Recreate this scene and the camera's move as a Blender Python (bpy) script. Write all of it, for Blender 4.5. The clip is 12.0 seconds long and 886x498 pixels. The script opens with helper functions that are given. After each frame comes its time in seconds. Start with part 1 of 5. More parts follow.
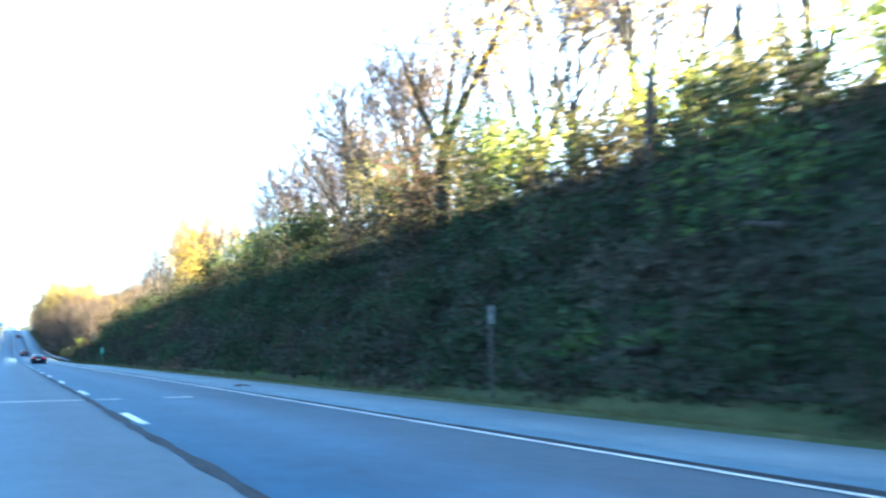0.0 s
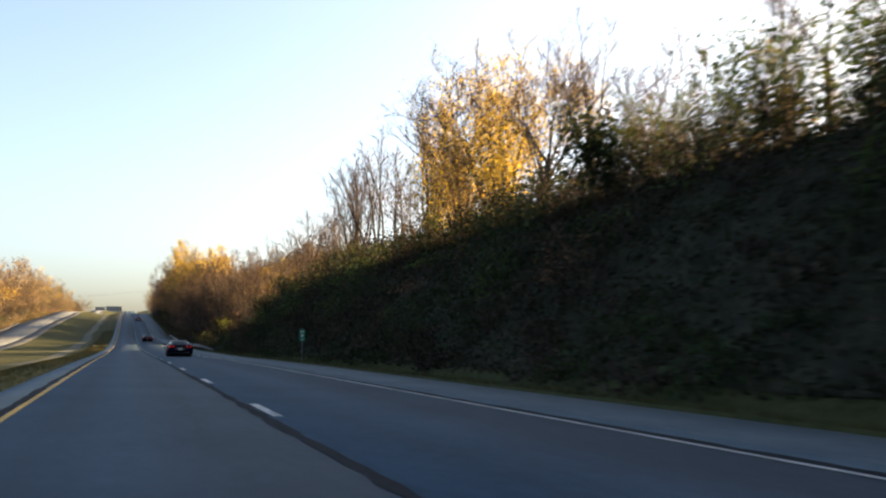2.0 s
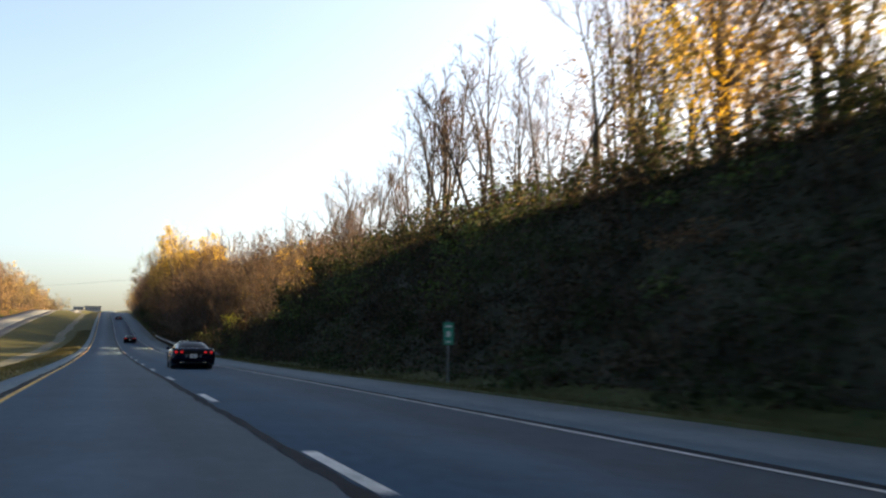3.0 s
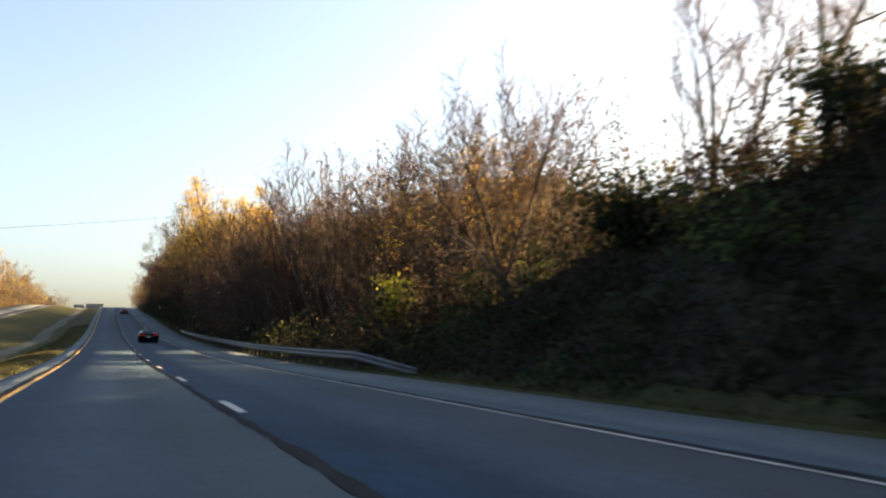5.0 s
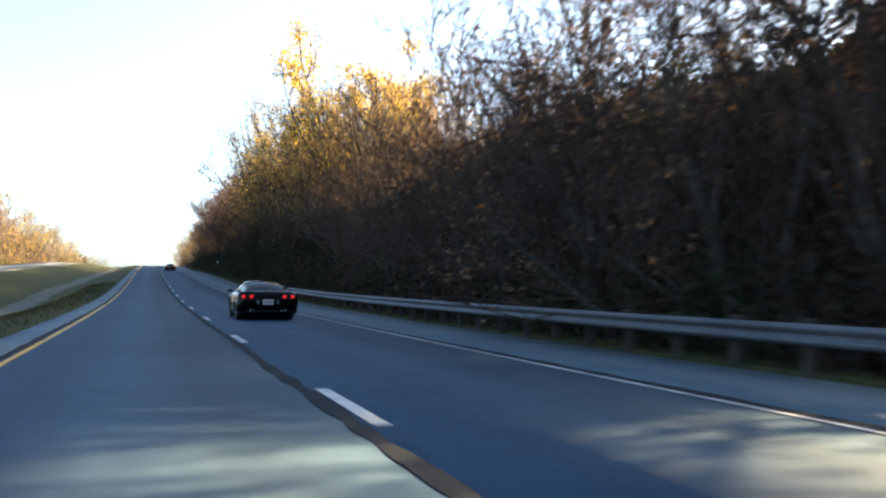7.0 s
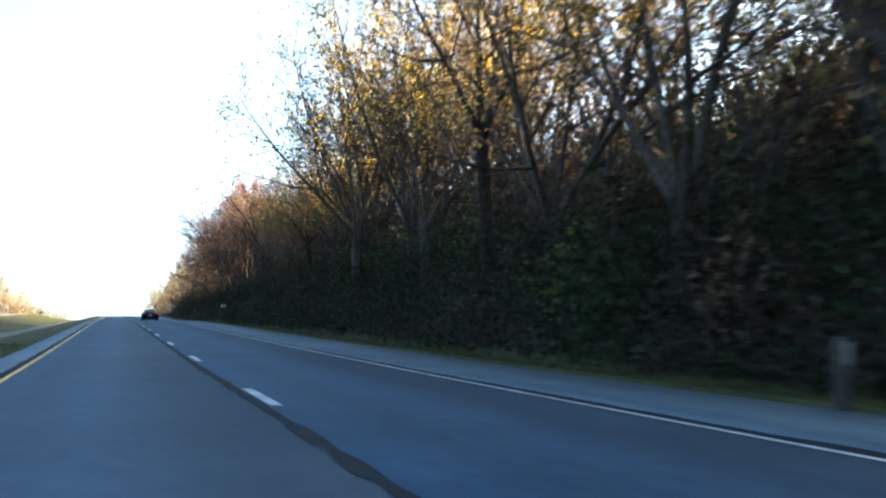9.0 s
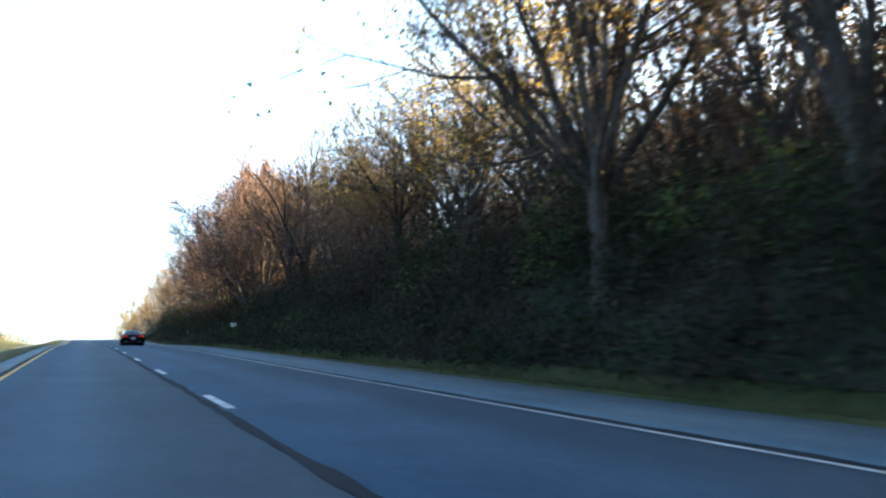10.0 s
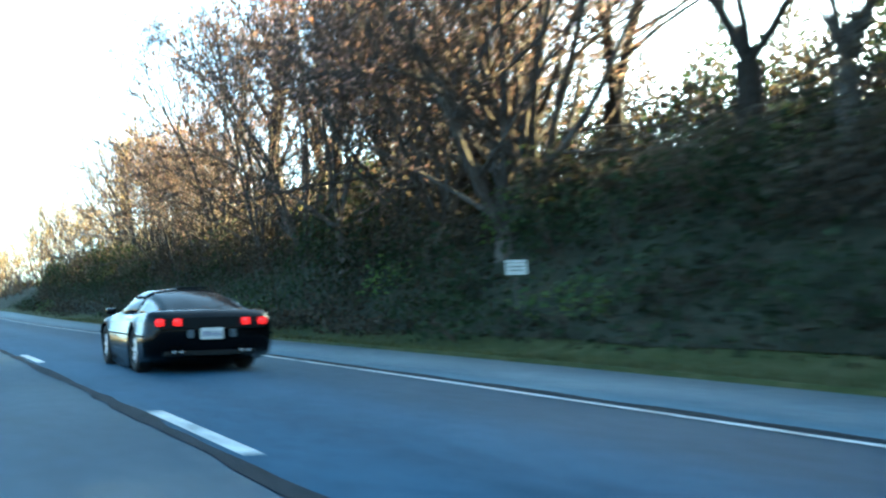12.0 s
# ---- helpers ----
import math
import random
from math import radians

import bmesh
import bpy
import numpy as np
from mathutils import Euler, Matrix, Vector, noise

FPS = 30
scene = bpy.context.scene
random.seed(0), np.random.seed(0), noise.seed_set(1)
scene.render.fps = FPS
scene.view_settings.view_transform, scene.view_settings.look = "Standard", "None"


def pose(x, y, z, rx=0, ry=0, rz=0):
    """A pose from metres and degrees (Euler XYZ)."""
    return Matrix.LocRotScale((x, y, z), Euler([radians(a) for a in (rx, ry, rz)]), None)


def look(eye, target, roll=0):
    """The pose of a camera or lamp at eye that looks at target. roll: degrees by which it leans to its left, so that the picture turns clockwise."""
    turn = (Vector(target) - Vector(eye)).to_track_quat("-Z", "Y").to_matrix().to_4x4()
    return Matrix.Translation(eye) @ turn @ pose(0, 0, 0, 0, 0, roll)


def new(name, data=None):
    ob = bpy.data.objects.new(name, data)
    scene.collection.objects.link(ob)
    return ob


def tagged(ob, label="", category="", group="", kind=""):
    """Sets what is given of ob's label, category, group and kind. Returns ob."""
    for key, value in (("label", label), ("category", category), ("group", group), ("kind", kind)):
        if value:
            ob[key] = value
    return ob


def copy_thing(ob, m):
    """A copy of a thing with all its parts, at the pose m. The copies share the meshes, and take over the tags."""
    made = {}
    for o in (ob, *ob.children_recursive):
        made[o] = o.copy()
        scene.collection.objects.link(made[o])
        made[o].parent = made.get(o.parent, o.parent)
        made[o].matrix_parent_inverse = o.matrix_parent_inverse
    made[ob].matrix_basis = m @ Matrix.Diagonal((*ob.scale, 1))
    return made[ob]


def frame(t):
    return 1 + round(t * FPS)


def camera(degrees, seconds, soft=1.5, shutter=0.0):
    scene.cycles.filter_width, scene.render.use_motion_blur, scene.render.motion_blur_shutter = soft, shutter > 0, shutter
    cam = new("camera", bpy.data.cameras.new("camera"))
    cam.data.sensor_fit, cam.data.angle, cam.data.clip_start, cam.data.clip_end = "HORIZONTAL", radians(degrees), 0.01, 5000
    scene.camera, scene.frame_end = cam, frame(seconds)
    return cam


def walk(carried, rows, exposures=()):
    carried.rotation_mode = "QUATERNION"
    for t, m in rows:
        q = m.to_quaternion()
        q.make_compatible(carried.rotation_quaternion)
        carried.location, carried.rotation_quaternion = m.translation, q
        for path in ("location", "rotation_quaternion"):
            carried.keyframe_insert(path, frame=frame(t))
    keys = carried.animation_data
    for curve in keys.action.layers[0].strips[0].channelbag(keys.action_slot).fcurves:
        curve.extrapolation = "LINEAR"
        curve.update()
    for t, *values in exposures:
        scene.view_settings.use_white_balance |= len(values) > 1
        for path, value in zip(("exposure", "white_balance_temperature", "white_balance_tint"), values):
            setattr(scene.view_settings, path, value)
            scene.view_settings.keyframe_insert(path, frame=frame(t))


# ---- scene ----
PATH = [
    (0.0, pose(0.067, -4.036, 1.104, 95.742, 0.742, -22.422)),
    (0.5, pose(0.007, 11.528, 1.198, 96.768, 0.452, -16.374)),
    (1.0, pose(-0.069, 26.791, 1.280, 96.991, 0.077, -14.924)),
    (1.5, pose(-0.058, 42.038, 1.347, 95.728, -0.100, -15.609)),
    (2.0, pose(-0.135, 58.054, 1.409, 95.300, -0.212, -16.769)),
    (2.5, pose(-0.060, 74.032, 1.475, 95.392, -0.124, -16.904)),
    (3.0, pose(0.010, 90.157, 1.545, 95.485, -0.617, -17.805)),
    (3.2, pose(0.051, 96.636, 1.573, 94.983, -0.458, -17.768)),
    (4.8, pose(0.008, 148.479, 1.681, 94.792, -0.112, -17.945)),
    (5.0, pose(0.034, 154.948, 1.707, 95.335, -0.131, -17.680)),
    (5.5, pose(0.166, 171.205, 1.808, 94.872, -0.293, -16.937)),
    (6.0, pose(0.169, 188.252, 1.919, 94.596, 0.164, -16.096)),
    (6.5, pose(0.192, 205.964, 2.059, 93.801, 0.090, -15.960)),
    (7.0, pose(0.187, 223.528, 2.322, 93.425, -0.275, -15.655)),
    (7.2, pose(0.110, 230.519, 2.464, 92.898, -0.327, -16.249)),
    (8.8, pose(0.204, 285.209, 4.005, 96.385, 0.827, -17.135)),
    (9.0, pose(0.079, 291.886, 4.262, 96.136, 0.654, -17.280)),
    (9.5, pose(-0.014, 308.940, 5.012, 96.704, 0.578, -18.980)),
    (10.0, pose(0.008, 326.540, 5.881, 97.224, 1.139, -18.880)),
    (10.5, pose(-0.085, 344.187, 6.794, 97.220, 1.656, -20.245)),
    (11.0, pose(-0.176, 361.450, 7.700, 97.023, 1.444, -21.552)),
    (11.5, pose(-0.147, 378.524, 8.596, 96.249, 1.610, -23.607)),
    (12.0, pose(-0.083, 395.394, 9.458, 94.892, 2.155, -26.985)),
]
EXPO = [(0.0, 2.16, 4450, -10), (0.4, 1.6, 5000, -5), (1.0, 0.5, 5650, -1), (1.6, -0.15, 6400, 6), (3.0, -0.2, 6400, 6), (5.0, -0.23, 6550, 6), (6.0, -0.15, 6500, 6), (6.5, .17, 6350, 6),
        (7.0, 0.45, 5550, 2), (9.0, 0.9, 5250, -5), (9.5, 1.0, 5250, -5), (10.5, 0.95, 5250, -5), (11.0, 1.2, 5000, -10), (11.5, 1.68, 4750, -20), (12.0, 1.88, 4950, -23)]
cam = camera(45.7, 12.0, soft=2.2, shutter=0.28)
walk(cam, PATH, [(t, e + 2.74, k, tint) for t, e, k, tint in EXPO])

# ---- light: a low sun from beyond the wooded bank, clear sky ----
SUN_ELEV = 18.5
world = bpy.data.worlds.new("sky")
scene.world = world
world.use_nodes = True
wn = world.node_tree
sky = wn.nodes.new("ShaderNodeTexSky")
sky.sky_type = 'NISHITA'
sky.sun_disc = False
sky.sun_elevation = radians(SUN_ELEV)
sky.sun_rotation = radians(80)
sky.dust_density = 3.6
sky.air_density = 0.7
sky.ozone_density = 0.0
wn.nodes["Background"].inputs["Strength"].default_value = 0.072
wn.links.new(sky.outputs[0], wn.nodes["Background"].inputs["Color"])
sun_data = bpy.data.lights.new("sun", 'SUN')
sun_data.energy = 8.5
sun_data.angle = radians(0.5)
sun_data.color = (1.0, 0.61, 0.28)
sun = new("sun", sun_data)
sun.matrix_world = look((200, 200 * math.tan(radians(10)), 203 * math.tan(radians(SUN_ELEV))), (0, 0, 0))


# ---- materials ----
def mat(name, stops, scale=3.0, rough=0.8, metal=0.0, bump=0.0, fine=None, big=0.15, spec=0.3, coat=0.0):
    """A surface whose colour runs through the stops by two scales of noise, with a fine relief."""
    m = bpy.data.materials.new(name)
    m.use_nodes = True
    nt = m.node_tree
    N, L = nt.nodes, nt.links
    b = N["Principled BSDF"]
    geo = N.new("ShaderNodeNewGeometry")
    n1, n2 = N.new("ShaderNodeTexNoise"), N.new("ShaderNodeTexNoise")
    for n, s, d in ((n1, scale, 8), (n2, scale * big, 4)):
        L.new(geo.outputs["Position"], n.inputs["Vector"])
        n.inputs["Scale"].default_value, n.inputs["Detail"].default_value = s, d
    mix = N.new("ShaderNodeMath")
    mix.operation = 'MULTIPLY_ADD'
    mix.inputs[1].default_value = 0.55
    half = N.new("ShaderNodeMath")
    half.operation = 'MULTIPLY'
    half.inputs[1].default_value = 0.45
    L.new(n1.outputs["Fac"], mix.inputs[0])
    L.new(n2.outputs["Fac"], half.inputs[0])
    L.new(half.outputs[0], mix.inputs[2])
    ramp = N.new("ShaderNodeValToRGB")
    e = ramp.color_ramp.elements
    while len(e) < len(stops):
        e.new(0.5)
    for i, c in enumerate(stops):
        e[i].position = 0.36 + 0.28 * i / max(1, len(stops) - 1)
        e[i].color = (*c, 1)
    L.new(mix.outputs[0], ramp.inputs[0])
    L.new(ramp.outputs[0], b.inputs["Base Color"])
    b.inputs["Roughness"].default_value = rough
    b.inputs["Metallic"].default_value = metal
    b.inputs["Specular IOR Level"].default_value = spec
    b.inputs["Coat Weight"].default_value = coat
    if bump:
        n3 = N.new("ShaderNodeTexNoise")
        L.new(geo.outputs["Position"], n3.inputs["Vector"])
        n3.inputs["Scale"].default_value, n3.inputs["Detail"].default_value = fine or scale * 8, 6
        bp = N.new("ShaderNodeBump")
        bp.inputs["Strength"].default_value, bp.inputs["Distance"].default_value = bump, 0.03
        L.new(n3.outputs["Fac"], bp.inputs["Height"])
        L.new(bp.outputs[0], b.inputs["Normal"])
    return m


def leaf_mat(name, stops, through_light=0.45, rough=0.7, spec=0.2):
    """Thin leaves: each leaf takes its own tint; part of the light passes through."""
    m = bpy.data.materials.new(name)
    m.use_nodes = True
    nt = m.node_tree
    N, L = nt.nodes, nt.links
    b = N["Principled BSDF"]
    geo = N.new("ShaderNodeNewGeometry")
    ramp = N.new("ShaderNodeValToRGB")
    e = ramp.color_ramp.elements
    while len(e) < len(stops):
        e.new(0.5)
    for i, c in enumerate(stops):
        e[i].position = i / max(1, len(stops) - 1)
        e[i].color = (*c, 1)
    L.new(geo.outputs["Random Per Island"], ramp.inputs[0])
    hue = N.new("ShaderNodeHueSaturation")
    info = N.new("ShaderNodeObjectInfo")
    vary = N.new("ShaderNodeMapRange")
    vary.inputs["To Min"].default_value, vary.inputs["To Max"].default_value = 0.75, 1.25
    L.new(info.outputs["Random"], vary.inputs["Value"])
    # growth differs from clump to clump
    clump = N.new("ShaderNodeTexNoise")
    clump.inputs["Scale"].default_value, clump.inputs["Detail"].default_value = 0.42, 3
    L.new(geo.outputs["Position"], clump.inputs["Vector"])
    spread = N.new("ShaderNodeMapRange")
    spread.inputs["From Min"].default_value, spread.inputs["From Max"].default_value = 0.32, 0.68
    spread.inputs["To Min"].default_value, spread.inputs["To Max"].default_value = 0.6, 1.4
    L.new(clump.outputs["Fac"], spread.inputs["Value"])
    both = N.new("ShaderNodeMath")
    both.operation = 'MULTIPLY'
    L.new(vary.outputs[0], both.inputs[0])
    L.new(spread.outputs[0], both.inputs[1])
    L.new(both.outputs[0], hue.inputs["Value"])
    L.new(ramp.outputs[0], hue.inputs["Color"])
    L.new(hue.outputs[0], b.inputs["Base Color"])
    b.inputs["Roughness"].default_value = rough
    b.inputs["Specular IOR Level"].default_value = spec
    tr = N.new("ShaderNodeBsdfTranslucent")
    L.new(hue.outputs[0], tr.inputs["Color"])
    mx = N.new("ShaderNodeMixShader")
    mx.inputs[0].default_value = through_light
    L.new(b.outputs[0], mx.inputs[1])
    L.new(tr.outputs[0], mx.inputs[2])
    L.new(mx.outputs[0], N["Material Output"].inputs["Surface"])
    return m


def lane_mat(name, base, wear, lanes):
    """Worn concrete: fine aggregate, blotches, and tracks darkened by tyres along the lanes."""
    m = mat(name, base, scale=5.0, rough=0.75, bump=0.25, fine=60, big=0.06, spec=0.10)
    nt = m.node_tree
    N, L = nt.nodes, nt.links
    b = N["Principled BSDF"]
    src = b.inputs["Base Color"].links[0].from_socket
    geo = N.new("ShaderNodeNewGeometry")
    sep = N.new("ShaderNodeSeparateXYZ")
    L.new(geo.outputs["Position"], sep.inputs[0])
    stretch = N.new("ShaderNodeMapping")
    stretch.inputs["Scale"].default_value = (1.4, 0.03, 1)
    L.new(geo.outputs["Position"], stretch.inputs["Vector"])
    streak = N.new("ShaderNodeTexNoise")
    streak.inputs["Scale"].default_value, streak.inputs["Detail"].default_value = 1.0, 5
    L.new(stretch.outputs[0], streak.inputs["Vector"])
    total = None
    for x in lanes:
        d = N.new("ShaderNodeMath"); d.operation = 'SUBTRACT'; d.inputs[1].default_value = x
        L.new(sep.outputs["X"], d.inputs[0])
        a = N.new("ShaderNodeMath"); a.operation = 'ABSOLUTE'
        L.new(d.outputs[0], a.inputs[0])
        r = N.new("ShaderNodeMapRange"); r.inputs["From Max"].default_value = 0.75
        r.inputs["To Min"].default_value, r.inputs["To Max"].default_value = 1, 0
        L.new(a.outputs[0], r.inputs["Value"])
        if total is None:
            total = r.outputs[0]
        else:
            s = N.new("ShaderNodeMath"); s.operation = 'MAXIMUM'
            L.new(total, s.inputs[0]); L.new(r.outputs[0], s.inputs[1])
            total = s.outputs[0]
    k = N.new("ShaderNodeMath"); k.operation = 'MULTIPLY'
    if total is not None:
        L.new(total, k.inputs[0])
    L.new(streak.outputs["Fac"], k.inputs[1])
    mx = N.new("ShaderNodeMix"); mx.data_type = 'RGBA'
    mx.blend_type = 'MULTIPLY'
    L.new(k.outputs[0], mx.inputs[0])
    L.new(src, mx.inputs[6])
    mx.inputs[7].default_value = (*wear, 1)
    L.new(mx.outputs[2], b.inputs["Base Color"])
    return m


M_LANE = lane_mat("worn_concrete", [(.016, .0335, .0565), (.0225, .0435, .071), (.032, .056, .088)], (.6, .6, .6), (-0.95, 0.75))
M_OUTER_LANE = lane_mat("darker_worn_concrete", [(.0130, .0298, .0515), (.0190, .0398, .066), (.027, .0515, .082)], (.6, .6, .6), (2.9, 4.6))
M_SHOULDER = lane_mat("shoulder_concrete", [(.046, .070, .092), (.066, .093, .114), (.089, .117, .134)], (.5, .5, .5), (6.55,))
M_FAR_ROAD = mat("far_concrete", [(.036, .048, .060), (.052, .064, .076)], scale=2, bump=.1)
M_FAR_SHOULDER = mat("dark_asphalt", [(.014, .019, .025), (.022, .028, .035)], scale=2, bump=.1)
M_DRY = mat("dry_silt", [(.020, .030, .020), (.034, .042, .032), (.052, .058, .048)], scale=1.2, rough=.95, bump=.4)
M_TAR = mat("tar_seal", [(.007, .009, .012), (.017, .020, .025)], scale=14, rough=.85, bump=.3, spec=.05)
M_WHITE = mat("worn_white_paint", [(.09, .10, .105), (.26, .275, .28), (.36, .37, .37)], scale=9, rough=.7, bump=.2)
M_YELLOW = mat("worn_yellow_paint", [(.16, .10, .03), (.42, .25, .04), (.5, .31, .05)], scale=9, rough=.7, bump=.2)
M_PATCH = mat("pale_patch", [(.16, .165, .17), (.24, .245, .245)], scale=8, rough=.8, bump=.2)
M_GROUND = mat("grass_ground", [(.015, .020, .006), (.026, .031, .009), (.046, .044, .018)], scale=2.2, rough=.95, bump=.9, fine=14, spec=.1)
M_GRASS = leaf_mat("grass_blades", [(.018, .023, .006), (.033, .037, .009), (.064, .054, .020)], .3)
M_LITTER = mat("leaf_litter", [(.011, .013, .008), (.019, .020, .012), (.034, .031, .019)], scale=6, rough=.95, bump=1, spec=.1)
M_BARK = mat("grey_bark", [(.020, .016, .013), (.040, .033, .027), (.075, .064, .053)], scale=7, rough=.92, bump=.8, fine=30, spec=.15)
M_TWIG = mat("twig_bark", [(.026, .019, .015), (.062, .045, .034)], scale=9, rough=.9, spec=.1)
M_BARK_DARK = mat("dark_bark", [(.010, .008, .006), (.026, .021, .017)], scale=7, rough=.95, bump=.8, fine=30, spec=.1)
LEAF = dict(
    yellow=leaf_mat("yellow_leaves", [(0.1872, 0.1326, 0.0156), (0.3666, 0.2574, 0.0234), (0.468, 0.351, 0.0468)], .62),
    brown=leaf_mat("brown_leaves", [(0.051, 0.0306, 0.0179), (0.0978, 0.0561, 0.0306), (0.1445, 0.0892, 0.0467)], .42),
    russet=leaf_mat("russet_leaves", [(.060, .040, .035), (.105, .068, .058), (.145, .098, .082)], .45),
    orange=leaf_mat("orange_leaves", [(.105, .050, .030), (.175, .085, .048), (.19, .115, .07)], .5),
    olive=leaf_mat("olive_leaves", [(0.052, 0.0544, 0.0176), (0.1, 0.092, 0.0288), (0.168, 0.132, 0.048)], .5),
    green=leaf_mat("green_leaves", [(.02, .035, .009), (.04, .06, .014), (.075, .09, .02)], .35),
    lime=leaf_mat("bright_green_leaves", [(0.12, 0.15, 0.015), (0.215, 0.245, 0.025), (0.285, 0.285, 0.043)], .5),
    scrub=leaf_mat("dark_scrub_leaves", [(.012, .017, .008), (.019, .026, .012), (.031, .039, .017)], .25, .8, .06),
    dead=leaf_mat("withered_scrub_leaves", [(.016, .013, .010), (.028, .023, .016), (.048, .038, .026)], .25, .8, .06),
    tan=leaf_mat("tan_leaves", [(.10, .075, .040), (.175, .130, .065), (.235, .180, .095)], .48),
)
M_STEEL = mat("galvanised_steel", [(.045, .05, .056), (.088, .094, .10)], scale=5, rough=.6, metal=.25, bump=.05)
M_WOOD = mat("weathered_wood", [(.018, .015, .012), (.032, .027, .022), (.055, .047, .038)], scale=9, rough=.9, bump=.5)
M_POST_GREY = mat("grey_post", [(.09, .09, .085), (.16, .155, .145)], scale=9, rough=.8, bump=.2)
M_SIGN_GREEN = mat("sign_green", [(.015, .13, .085), (.02, .16, .10)], scale=4, rough=.45)
M_SIGN_WHITE = mat("sign_white", [(.33, .315, .285), (.45, .43, .395)], scale=6, rough=.5)
M_BLACK_PAINT = mat("black_car_paint", [(.0012, .0012, .0015), (.0022, .0022, .0025)], scale=2, rough=.16, spec=.14)
M_BLUE_PAINT = mat("dark_blue_car_paint", [(.0015, .002, .007), (.0025, .003, .010)], scale=2, rough=.16, spec=.14)
M_TRIM = mat("black_plastic", [(.003, .003, .003), (.006, .006, .006)], scale=20, rough=.6, spec=.1)
M_TYRE = mat("tyre_rubber", [(.004, .004, .004), (.009, .009, .009)], scale=20, rough=.85, bump=.2)
M_RIM = mat("polished_alloy", [(.62, .63, .64), (.78, .78, .79)], scale=8, rough=.35, metal=.6)
M_CHROME = mat("chrome", [(.10, .10, .10), (.16, .16, .16)], scale=8, rough=.25, metal=1.0)
M_GLASS = mat("tinted_glass", [(.0012, .0018, .0026), (.002, .0028, .004)], scale=3, rough=.05, spec=.015)
M_PLATE_BAR = mat("plate_bars", [(.05, .06, .12), (.07, .08, .15)], scale=9, rough=.6)
M_PALE_WALL = mat("pale_render", [(.16, .17, .18), (.23, .24, .25)], scale=.6, rough=.8)
M_WIRE = mat("wire_black", [(.03, .03, .03), (.05, .05, .05)], scale=9, rough=.6)


def glow(name, colour, power):
    m = mat(name, [tuple(c * .4 for c in colour), colour], scale=12, rough=.25, spec=.5)
    b = m.node_tree.nodes["Principled BSDF"]
    b.inputs["Emission Color"].default_value = (*colour, 1)
    b.inputs["Emission Strength"].default_value = power
    return m


M_TAIL = glow("lit_tail_lens", (.55, .008, .010), .09)
M_TAIL_DIM = glow("tail_lens", (.45, .012, .015), .12)


# ---- mesh helpers ----
def mesh_np(name, verts, faces, material, smooth=False):
    me = bpy.data.meshes.new(name)
    verts = np.asarray(verts, float).reshape(-1, 3)
    if isinstance(faces, np.ndarray):
        n, k = faces.shape
        me.vertices.add(len(verts))
        me.vertices.foreach_set("co", verts.ravel())
        me.loops.add(n * k)
        me.loops.foreach_set("vertex_index", faces.astype(np.int32).ravel())
        me.polygons.add(n)
        me.polygons.foreach_set("loop_start", np.arange(n, dtype=np.int32) * k)
        me.polygons.foreach_set("loop_total", np.full(n, k, dtype=np.int32))
        me.update(calc_edges=True)
        me.validate()
    else:
        me.from_pydata(verts.tolist(), [], faces)
        me.update()
    if smooth:
        me.polygons.foreach_set("use_smooth", np.ones(len(me.polygons), bool))
    me.materials.append(material)
    return me


def part_mesh(name, me, parent, label="", at=None):
    ob = new(name, me)
    ob.parent = parent
    if at is not None:
        ob.matrix_basis = at
    return tagged(ob, label) if label else ob


def part(name, bm, material, parent, label="", smooth=False, at=None):
    me = bpy.data.meshes.new(name)
    bm.to_mesh(me)
    bm.free()
    me.materials.append(material)
    if smooth:
        me.polygons.foreach_set("use_smooth", np.ones(len(me.polygons), bool))
    return part_mesh(name, me, parent, label, at)


def box(bm, cx, cy, cz, sx, sy, sz, bevel=0.0):
    r = bmesh.ops.create_cube(bm, size=1, matrix=Matrix.Translation((cx, cy, cz)) @ Matrix.Diagonal((sx, sy, sz, 1)))
    if bevel:
        edges = list({e for v in r["verts"] for e in v.link_edges})
        bmesh.ops.bevel(bm, geom=edges, offset=bevel, segments=2, affect='EDGES', profile=0.6)
    return bm


def cyl(bm, p0, p1, r0, r1=None, seg=16):
    p0, p1 = Vector(p0), Vector(p1)
    d = p1 - p0
    m = Matrix.Translation((p0 + p1) / 2) @ d.to_track_quat("Z", "Y").to_matrix().to_4x4()
    bmesh.ops.create_cone(bm, cap_ends=True, segments=seg, radius1=r0, radius2=r0 if r1 is None else r1, depth=d.length, matrix=m)
    return bm


def empty(name, m, label, category, group="", kind=""):
    ob = new(name)
    ob.empty_display_size = 0.2
    ob.matrix_basis = m
    return tagged(ob, label, category, group, kind)


def grid_faces(nu, nv):
    a = np.arange(nu * nv).reshape(nu, nv)
    return np.stack([a[:-1, :-1], a[1:, :-1], a[1:, 1:], a[:-1, 1:]], -1).reshape(-1, 4)


# ---- the lie of the land: the road is straight along y, dips and then climbs ----
PROF_Y = np.array([-3000, -300, -80, -10, 30, 60, 90, 120, 150, 180, 210, 250, 290, 330, 370, 410, 460, 520, 600, 680, 760, 850, 950, 1050, 1150, 1400, 3200], float)
PROF_Z = np.array([0, -1, -0.4, 0, .23, .35, .48, .58, .62, .80, 1.04, 1.87, 3.12, 4.99, 7.08, 9.10, 11.34, 14.46, 17.1, 18.5, 18.7, 21.5, 27, 32, 34.5, 34, 20], float)


